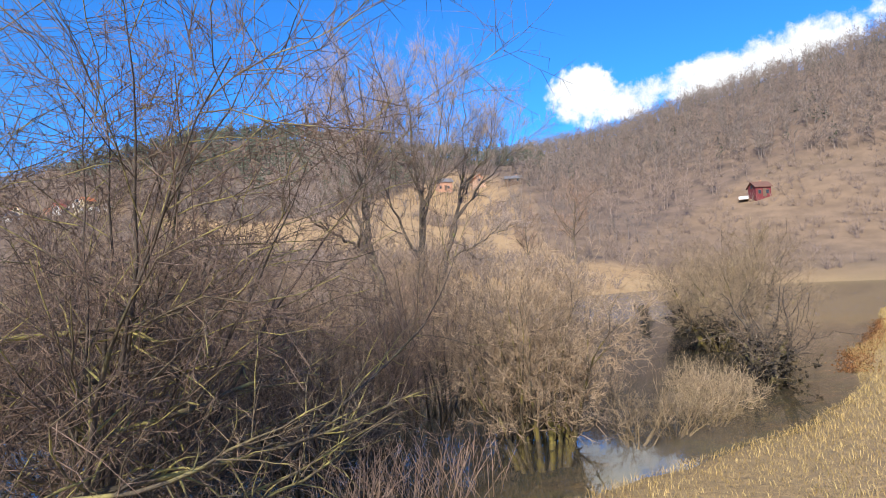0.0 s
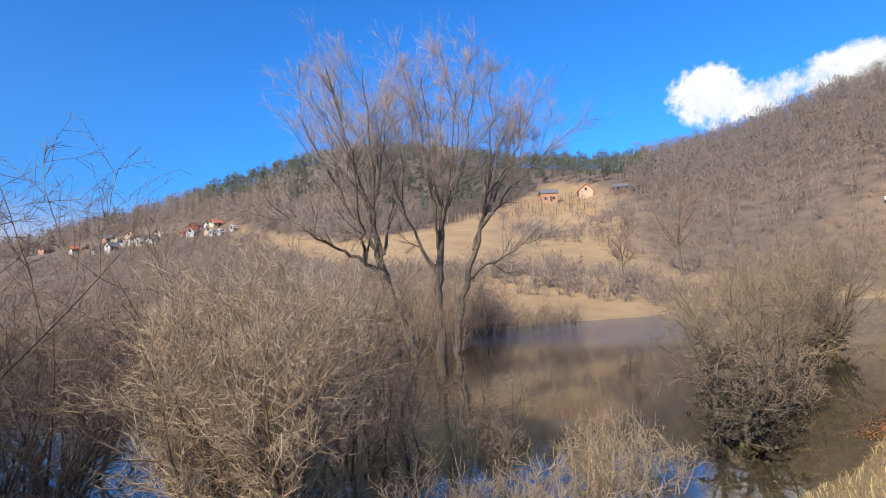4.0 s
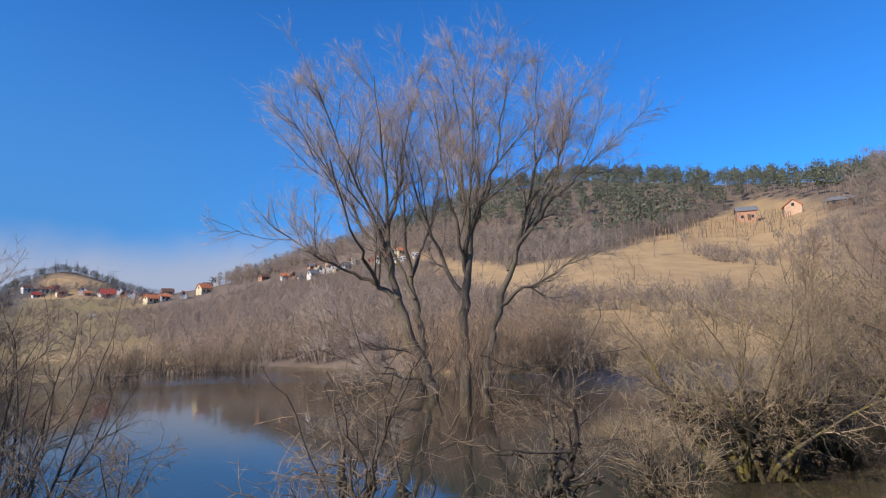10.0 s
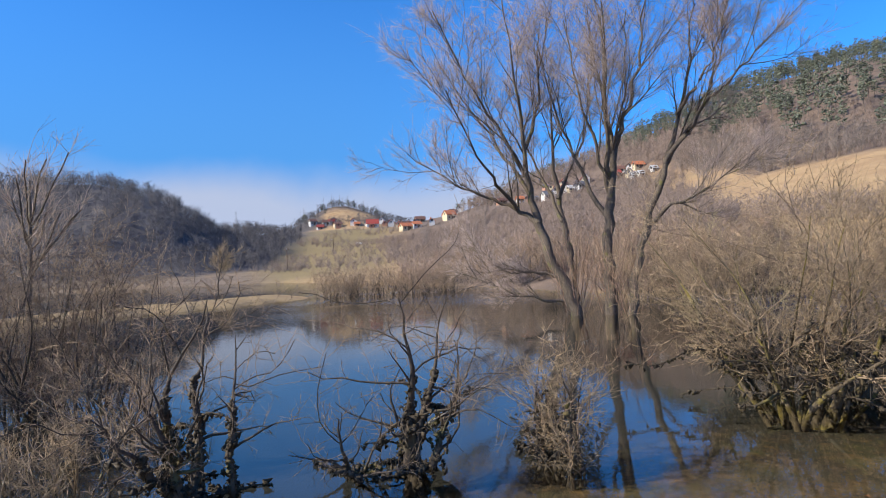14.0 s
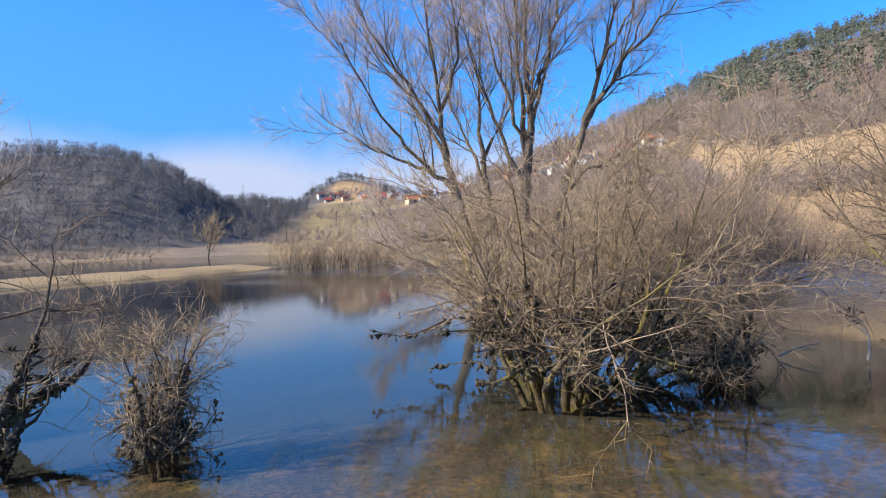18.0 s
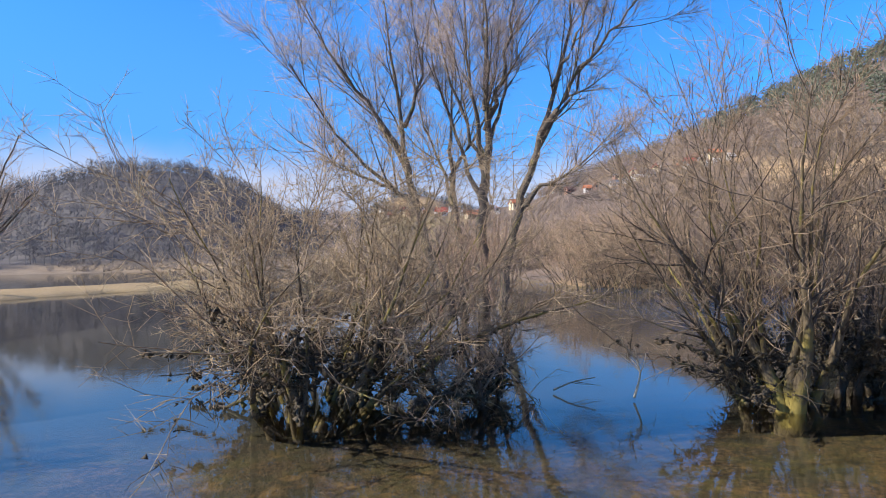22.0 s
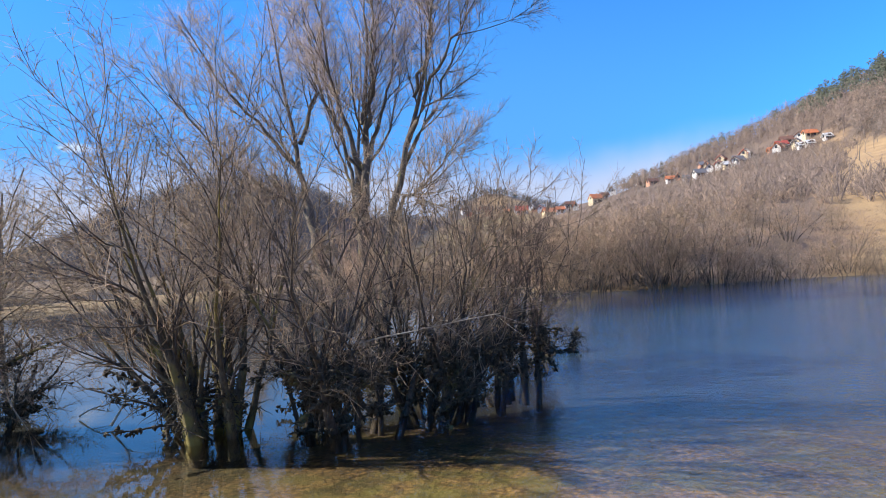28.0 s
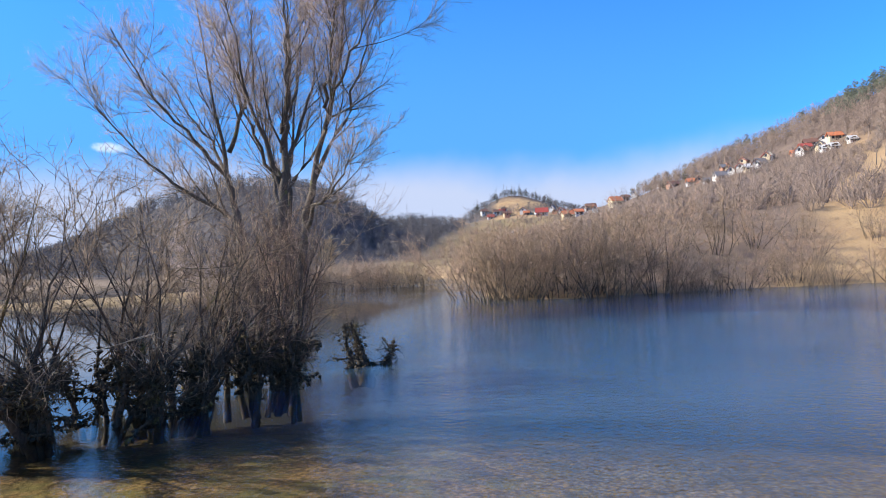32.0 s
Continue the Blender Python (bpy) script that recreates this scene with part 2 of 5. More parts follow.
def water_material():
    m, nt, bsdf, pos = material("water")
    nt.nodes.remove(bsdf)
    out = nt.nodes["Material Output"]
    sep = nt.nodes.new("ShaderNodeSeparateXYZ")
    link(nt, pos, sep.inputs[0])
    stretch = nt.nodes.new("ShaderNodeMapping")
    stretch.inputs["Rotation"].default_value = (0, 0, 0.5)
    stretch.inputs["Scale"].default_value = (1.0, 2.2, 1.0)
    link(nt, pos, stretch.inputs[0])
    small = noise_node(nt, stretch.outputs[0], 6.5, 3, 0.6)
    swell = noise_node(nt, stretch.outputs[0], 1.1, 2, 0.5)
    breeze = math_node(nt, "MULTIPLY", math_node(nt, "MULTIPLY", ramp(nt, sep.outputs[1], 20.0, 34.0), ramp(nt, sep.outputs[0], -12.0, -3.0)), ramp(nt, noise_node(nt, pos, 0.11, 3), 0.35, 0.6))
    open_water = math_node(nt, "ADD", math_node(nt, "ADD", 0.03, math_node(nt, "MULTIPLY", breeze, 0.6)), math_node(nt, "MULTIPLY", ramp(nt, sep.outputs[0], 5.0, 11.0), 1.0))
    h = math_node(nt, "ADD", math_node(nt, "MULTIPLY", small, open_water), math_node(nt, "MULTIPLY", swell, math_node(nt, "ADD", 0.06, math_node(nt, "MULTIPLY", open_water, 0.35))))
    b = nt.nodes.new("ShaderNodeBump")
    b.inputs["Strength"].default_value, b.inputs["Distance"].default_value = 0.7, 0.026
    link(nt, h, b.inputs["Height"])
    fres = nt.nodes.new("ShaderNodeFresnel")
    fres.inputs["IOR"].default_value = 1.5
    link(nt, b.outputs[0], fres.inputs["Normal"])
    gloss = nt.nodes.new("ShaderNodeBsdfGlossy")
    gloss.inputs["Roughness"].default_value = 0.025
    link(nt, b.outputs[0], gloss.inputs["Normal"])
    clear = nt.nodes.new("ShaderNodeBsdfTransparent")
    clear.inputs["Color"].default_value = (0.93, 0.94, 0.86, 1)
    murk_and_sky = nt.nodes.new("ShaderNodeBsdfDiffuse")
    # brown murk in the west; eastward, reflected sky painted in as diffuse blue
    link(nt, mix_colour(nt, ramp(nt, sep.outputs[0], 1.0, 8.0), (0.20, 0.185, 0.145), (0.10, 0.20, 0.32)), murk_and_sky.inputs["Color"])
    body = nt.nodes.new("ShaderNodeMixShader")
    west = math_node(nt, "MULTIPLY", ramp(nt, sep.outputs[0], -7.0, -13.0), 0.16)
    sky_tint_x = math_node(nt, "ADD", sep.outputs[0], math_node(nt, "MULTIPLY", math_node(nt, "SUBTRACT", noise_node(nt, pos, 0.22, 4), 0.5), 9.0))
    sky_tint = math_node(nt, "MULTIPLY", ramp(nt, sky_tint_x, 3.0, 13.0), ramp(nt, sep.outputs[1], 3.8, 7.5))
    off_shore = math_node(nt, "ADD", math_node(nt, "MULTIPLY", ramp(nt, sep.outputs[1], 5.0, 22.0), 0.012), math_node(nt, "MULTIPLY", sky_tint, 0.38))
    tint_mix = math_node(nt, "ADD", math_node(nt, "ADD", 0.001, off_shore), math_node(nt, "MULTIPLY", ramp(nt, noise_node(nt, pos, 0.09, 3), 0.3, 0.65), west))
    link(nt, tint_mix, body.inputs[0])
    link(nt, clear.outputs[0], body.inputs[1])
    link(nt, murk_and_sky.outputs[0], body.inputs[2])
    mix = nt.nodes.new("ShaderNodeMixShader")
    link(nt, math_node(nt, "POWER", fres.outputs[0], 0.82), mix.inputs[0])
    link(nt, body.outputs[0], mix.inputs[1])
    link(nt, gloss.outputs[0], mix.inputs[2])
    link(nt, mix.outputs[0], out.inputs[0])
    return m


GROUND, WATER = ground_material(), water_material()

# ---- lie of the land ----
# bearing (degrees from the valley's axis): shore, foot of the slope (r, z), upper meadow (r, z), ridge (r, z)
LAND = [
    (-180, 60, 100, 1, 250, 3, 500, 10), (-95, 60, 90, 1.5, 250, 4, 500, 10), (-60, 70, 120, 1.5, 250, 6, 500, 14),
    (-45, 128, 148, 1.5, 220, 3.6, 350, 7), (-38, 132, 150, 2, 190, 4.8, 250, 14), (-33, 132, 150, 2, 185, 10, 240, 25),
    (-27, 132, 150, 2, 180, 14.2, 235, 32.8), (-21, 132, 150, 2, 180, 16.5, 235, 34.2), (-16, 134, 152, 2, 185, 14.7, 235, 28.5),
    (-12, 132, 158, 2, 200, 9.9, 250, 17.5), (-8.5, 122, 165, 2.5, 220, 9, 300, 21.5), (-5, 96, 172, 3, 250, 11.4, 360, 24),
    (0, 64, 140, 3, 276, 16, 400, 29), (5, 52, 110, 3, 276, 18, 420, 30), (9, 44, 90, 3.5, 290, 22, 420, 36),
    (12, 38, 80, 4, 280, 26, 430, 42), (18, 30, 60, 4, 271, 30, 400, 55), (24, 27, 50, 4, 260, 35, 385, 66),
    (28, 27, 50, 4.5, 236, 34, 370, 72.5), (36, 33, 54, 4.5, 150, 20, 345, 87), (44, 37, 58, 5, 150, 23.5, 340, 91),
    (52, 40, 62, 5, 200, 37, 340, 84.5), (59, 42, 65, 4.5, 240, 45, 345, 80.5), (66, 55, 75, 4, 200, 38, 340, 73),
    (75, 70, 85, 3, 180, 30, 330, 77.5), (84, 80, 95, 3, 172, 28, 320, 89), (90, 80, 95, 3, 170, 29, 315, 95.3),
    (99, 80, 95, 3, 170, 29, 305, 102.6), (115, 80, 95, 3, 170, 25, 300, 92.6), (140, 60, 100, 2, 200, 8, 400, 30),
    (180, 60, 100, 1, 250, 3, 500, 10)]
TABLE = np.array(LAND, float).T
BANK_X = [-200, -40, -25, -19, -14, -12, -10, -7, -4, -3, -1.6, -0.7, 0.4, 4, 10, 14, 20, 40, 90, 200]
BANK_Y = [14, 11, 9.0, 7.8, 6.4, 5.45, 4.3, 3.3, 3.15, 3.2, 2.98, 2.72, 2.42, 1.55, 0.9, 0.3, -1.5, -7, -18, -35]


def wave(x, y, s, seed):
    """A cheap smooth unevenness between -1 and 1."""
    a = np.sin(x / s + 1.3 * seed) * np.cos(y / s * 1.13 + 0.7 * seed)
    b = np.sin((x * 0.6 + y * 0.8) / s * 2.3 + seed) * 0.5
    c = np.cos((x * 0.9 - y * 0.45) / s * 4.9 + 2 * seed) * 0.25
    return (a + b + c) / 1.75


def land(x, y):
    x, y = np.asarray(x, float), np.asarray(y, float)
    az, r = np.degrees(np.arctan2(x, y)), np.hypot(x, y)
    rs, r1, z1, r2, z2, r3, z3 = (np.interp(az, TABLE[0], TABLE[k]) for k in range(1, 8))
    rs = rs + 1.6 * wave(x, y, 9, 3)
    u1, u2, u3 = np.clip((r - rs) / (r1 - rs), 0, 1), np.clip((r - r1) / (r2 - r1), 0, 1), np.clip((r - r2) / (r3 - r2), 0, 1)
    u4 = np.clip((r - r3) / (r3 * 0.8), 0, 1)
    hill = 0.12 + (z1 - 0.12) * u1**1.25 + (z2 - z1) * u2**1.3 + (z3 - z2) * (u3 * 1.15 - 0.15 * u3**3) - 0.35 * z3 * u4**1.5
    hill = hill + 23 * np.exp(-((x + 8) ** 2 + (y - 461) ** 2) / 42**2)
    hill = hill + np.clip((r - 70) / 150, 0, 1) * (1.6 * wave(x, y, 32, 1) + 0.5 * wave(x, y, 9, 5))
    ys = np.interp(x, BANK_X, BANK_Y) + 0.2 * wave(x, y, 1.7, 2)
    off = y - ys
    bank = np.clip(-off * 0.055, 0, 0.30) + 0.05 * wave(x, y, 2.3, 4) * np.clip(-off, 0, 1)
    far = rs - r
    bed = -np.minimum(np.minimum(0.03 + np.interp(x, [-6, -2, 3], [0.17, 0.09, 0.06]) * np.maximum(off - np.interp(x, [3, 9], [0, 2.6]), 0) + 0.01 * np.maximum(off, 0) + 0.09 * np.maximum(off - 5, 0), 0.03 + 0.10 * np.maximum(far, 0)), 1.5)
    spit = 44 - np.clip(-az - 12, 0, 26) * 0.45 + 1.2 * wave(x, y, 6, 9)
    bar = np.clip(1 - np.abs(r - spit) / 5.0, 0, 1) * np.clip((-az - 9) / 4, 0, 1) * np.clip((az + 62) / 10, 0, 1)
    bed = np.where(bar > 0, np.maximum(bed, -0.25 + 0.62 * np.sqrt(bar)), bed)
    lake = np.where(far > 0, bed, hill)
    back = np.where(r > r1, np.maximum(hill, 0.35), np.maximum(bank, 0.30 * np.clip((-off - 4) / 4, 0, 1)))
    return np.where(off > 0, lake, back)


def ground_z(x, y):
    return float(land(x, y))


def sight(az, el, eye=(9.0, 0.0, 1.6), start=60.0):
    """The first place on the land along a line of sight."""
    a, t = radians(az), math.tan(radians(el))
    for k in range(900):
        r = start + k
        x, y = eye[0] + r * math.sin(a), eye[1] + r * math.cos(a)
        if ground_z(x, y) >= eye[2] + r * t:
            break
    return x, y, ground_z(x, y)


def wood_mask(x, y):
    az, r = np.degrees(np.arctan2(x, y)), np.hypot(x, y)
    r1 = np.interp(az, TABLE[0], TABLE[2])
    left = np.clip((r - r1 + 4) / 6, 0, 1) * np.clip((az + 44) / 3, 0, 1) * np.clip((np.interp(r, [150, 230, 330], [-8.5, -5.5, -3.0]) + 1.2 * wave(x, y, 12, 4) - az) / 2, 0, 1)
    edge = np.interp(az, [8, 12, 18, 24, 28, 36, 44, 52, 59, 63, 68, 75, 82, 90, 120], [420, 335, 300, 285, 235, 142, 134, 170, 255, 238, 145, 116, 138, 172, 178])
    right = np.clip((r - edge - 6 * wave(x, y, 14, 7)) / 8, 0, 1) * np.clip((az - 9) / 3, 0, 1)
    knoll = (((x + 8) ** 2 + (y - 470) ** 2 < 62**2) & ((x + 2) ** 2 / 19**2 + (y - 432) ** 2 / 13**2 > 1)) * 1.0
    return np.maximum(np.maximum(left, right), knoll)


def litter_mask(x, y):
    """Bare brown ground: the woods, and half bare under the scrub."""
    az, r = np.degrees(np.arctan2(x, y)), np.hypot(x, y)
    low = np.clip((az - 3) / 3, 0, 1) * np.clip((np.interp(r, [40, 60, 95, 130, 170], [39.0, 33.0, 31.0, 31.0, 28.5]) - az) / 2, 0, 1) * np.clip((r - 26) / 8, 0, 1)
    east = np.clip((az - 62) / 5, 0, 1) * np.clip((104 - az) / 4, 0, 1) * np.clip((r - 82) / 12, 0, 1)
    flats = np.clip((az + 70) / 10, 0, 1) * np.clip((-7 - az) / 4, 0, 1) * np.clip((r - 115) / 12, 0, 1) * (0.5 + 0.3 * wave(x, y, 13, 5))
    return np.maximum(np.maximum(wood_mask(x, y), flats), np.maximum(low * 0.95, east * (0.8 + 0.2 * wave(x, y, 19, 6))))


def green_mask(x, y):
    az, r = np.degrees(np.arctan2(x, y)), np.hypot(x, y)
    valley = np.clip((az + 12) / 4, 0, 1) * np.clip((6 - az) / 4, 0, 1) * np.clip((r - 90) / 40, 0, 1) * np.clip((380 - r) / 40, 0, 1)
    shore = np.clip((az + 80) / 10, 0, 1) * np.clip((-8 - az) / 5, 0, 1) * np.clip((100 - r) / 10, 0, 1) * 0.5
    return np.maximum(valley, shore)


def raw_mesh(name, verts, faces, mat, smooth=False, second=None, which=None):
    """One mesh from an array of corners and an array of faces with equal corner counts."""
    me = bpy.data.meshes.new(name)
    n, k = faces.shape
    me.vertices.add(len(verts))
    me.vertices.foreach_set("co", np.ascontiguousarray(verts, np.float32).ravel())
    me.loops.add(n * k)
    me.loops.foreach_set("vertex_index", np.ascontiguousarray(faces, np.int32).ravel())
    me.polygons.add(n)
    me.polygons.foreach_set("loop_start", np.arange(0, n * k, k, dtype=np.int32))
    if smooth:
        me.polygons.foreach_set("use_smooth", np.ones(n, bool))
    me.update(calc_edges=True)
    me.materials.append(mat)
    if second:
        me.materials.append(second)
        me.polygons.foreach_set("material_index", np.ascontiguousarray(which, np.int32))
    return me


def build_ground():
    na, nr = 400, 210
    ring = 0.3 * (1800 / 0.3) ** (np.arange(nr) / (nr - 1))
    az = np.arange(na) / na * 2 * np.pi
    R, A = np.meshgrid(ring, az, indexing="ij")
    X, Y = R * np.sin(A), R * np.cos(A)
    V = np.stack([X, Y, land(X, Y)], -1).reshape(-1, 3)
    i, j = np.meshgrid(np.arange(nr - 1), np.arange(na), indexing="ij")
    a, b = i * na + j, i * na + (j + 1) % na
    F = np.stack([a, a + na, b + na, b], -1).reshape(-1, 4)
    V = np.vstack([V, [0, 0, ground_z(0, 0)]])
    F = np.vstack([F, [(nr * na, k, k + 1, (k + 2) % na) for k in range(0, na, 2)]])
    me = raw_mesh("ground", V, F, GROUND, True)
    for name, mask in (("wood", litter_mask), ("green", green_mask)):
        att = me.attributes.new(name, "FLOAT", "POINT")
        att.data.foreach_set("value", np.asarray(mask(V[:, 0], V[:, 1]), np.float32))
    tagged(new("ground", me), "tawny winter meadow, wooded slopes and stony lake bed", "ground", kind="structure")


def build_water():
    n = 96
    a = np.arange(n) / n * 2 * np.pi
    V = [(0, 20, 0)] + [(130 * math.sin(t), 20 + 130 * math.cos(t), 0) for t in a]
    F = np.array([(0, 1 + (k + 1) % n, 1 + k) for k in range(n)])
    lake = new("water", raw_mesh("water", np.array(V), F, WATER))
    lake.visible_shadow = False
    tagged(lake, "still flood water mirroring the sky, with sky blue painted in eastward", "water", kind="structure")


build_ground()
build_water()

# ---- things that grow ----


LOOSE = ("side_branches", "twigs", "drift", "branches", "small_branches", "needles", "shoots")


def part(name, me, parent, label=""):
    ob = new(name, me)
    ob.parent = parent
    return tagged(ob, label, kind="stuff" if name in LOOSE else "")


def thing(name, x, y, z, label, category, group="", kind=""):
    ob = new(name)
    ob.location = (x, y, z)
    return tagged(ob, label, category, group, kind)


def unit(v):
    return v / np.maximum(np.linalg.norm(v, axis=-1, keepdims=True), 1e-9)


def grow(rng, start, d, length, points, up=0.0, wob=0.1, pull=(0, 0, 1)):
    """Bent shoots: from each start along d, drawn towards pull and wandering a little."""
    n = len(start)
    pts = np.zeros((n, points, 3))
    pts[:, 0] = start
    d = unit(d.copy())
    step = (np.asarray(length) / (points - 1))[:, None] * np.ones((n, 1))
    pull = np.asarray(pull, float)
    for k in range(1, points):
        d = unit(d + up * pull + wob * rng.normal(size=(n, 3)))
        pts[:, k] = pts[:, k - 1] + d * step
    return pts


def taper(r0, r1, points):
    u = np.linspace(0, 1, points)
    return np.asarray(r0)[:, None] * (1 - u) + np.asarray(r1)[:, None] * u


def shoots(rng, pts, rad, n, span=(0.3, 1.0), angle=(25, 60), flat=0.0):
    """Starts, directions and radii for n side shoots on every branch."""
    N, P, _ = pts.shape
    f = rng.uniform(span[0], span[1], (N, n)) * (P - 1)
    i = np.clip(f.astype(int), 0, P - 2)
    u = (f - i)[..., None]
    row = np.arange(N)[:, None]
    start = pts[row, i] * (1 - u) + pts[row, i + 1] * u
    tan = unit(pts[row, i + 1] - pts[row, i])
    side = unit(np.cross(tan, unit(rng.normal(size=(N, n, 3)))))
    if flat:
        side[..., 2] *= 1 - flat
        side = unit(side)
    a = np.radians(rng.uniform(angle[0], angle[1], (N, n)))[..., None]
    r = rad[row, i] * (1 - u[..., 0]) + rad[row, i + 1] * u[..., 0]
    return start.reshape(-1, 3), (tan * np.cos(a) + side * np.sin(a)).reshape(-1, 3), r.ravel()


def tubes(pts, rad, sides=3):
    """Corners and quads of a tube round every branch."""
    N, P, _ = pts.shape
    tan = np.zeros_like(pts)
    tan[:, 1:-1] = pts[:, 2:] - pts[:, :-2]
    tan[:, 0], tan[:, -1] = pts[:, 1] - pts[:, 0], pts[:, -1] - pts[:, -2]
    tan = unit(tan)
    ref = np.where(np.abs(tan[..., 2:]) > 0.8, [1.0, 0, 0], [0, 0, 1.0])
    u = unit(np.cross(tan, ref))
    v = np.cross(tan, u)
    t = np.arange(sides) / sides * 2 * np.pi
    V = pts[:, :, None] + rad[:, :, None, None] * (np.cos(t)[:, None] * u[:, :, None] + np.sin(t)[:, None] * v[:, :, None])
    n, p, s = np.meshgrid(np.arange(N), np.arange(P - 1), np.arange(sides), indexing="ij")
    a = (n * P + p) * sides + s
    b = (n * P + p) * sides + (s + 1) % sides
    return V.reshape(-1, 3), np.stack([a, b, b + sides, a + sides], -1).reshape(-1, 4)


def spikes(pts, rad):
    """Three-sided thorns from the first to the last point, as triangles."""
    a, b = pts[:, 0], pts[:, -1]
    t = unit(b - a)
    u = unit(np.cross(t, np.where(np.abs(t[:, 2:]) > 0.8, [1.0, 0, 0], [0, 0, 1.0])))
    v = np.cross(t, u)
    ring = [a + rad[:, None] * (math.cos(k * 2.094) * u + math.sin(k * 2.094) * v) for k in range(3)]
    V = np.stack([*ring, b], 1).reshape(-1, 3)
    F = np.array([(0, 1, 3), (1, 2, 3), (2, 0, 3)])
    return V, (np.arange(len(a))[:, None, None] * 4 + F[None]).reshape(-1, 3)


def tri(F):
    return np.vstack([F[:, [0, 1, 2]], F[:, [0, 2, 3]]])


def joined(pieces):
    V, F, base = [], [], 0
    for v, f in pieces:
        V.append(v)
        F.append(f + base)
        base += len(v)
    return np.vstack(V), np.vstack(F)


def curve(points, n):
    """A smooth line of n points through a few given ones."""
    p = np.array(points, float)
    q = np.vstack([2 * p[0] - p[1], p, 2 * p[-1] - p[-2]])
    out = []
    for t in np.linspace(0, len(p) - 1, n):
        k = min(int(t), len(p) - 2)
        u = t - k
        a, b, c, d = q[k], q[k + 1], q[k + 2], q[k + 3]
        out.append(0.5 * (2 * b + (c - a) * u + (2 * a - 5 * b + 4 * c - d) * u * u + (3 * b - a - 3 * c + d) * u**3))
    return np.array(out)


def clumps(rng, centres, size, hang=1.6):
    """Rough little lumps of drift caught on the wood: bent, jagged octahedra."""
    N = len(centres)
    base = np.array([(1, 0, 0), (0, 1, 0), (-1, 0, 0), (0, -1, 0), (0, 0, 0.7), (0, 0, -hang)], float)
    V = centres[:, None] + (base[None] * rng.uniform(0.4, 1.5, (N, 6, 1)) + 0.45 * rng.normal(size=(N, 6, 3))) * size[:, None, None]
    T = np.array([(0, 1, 4), (1, 2, 4), (2, 3, 4), (3, 0, 4), (1, 0, 5), (2, 1, 5), (3, 2, 5), (0, 3, 5)])
    return V.reshape(-1, 3), (np.arange(N)[:, None, None] * 6 + T[None]).reshape(-1, 3)


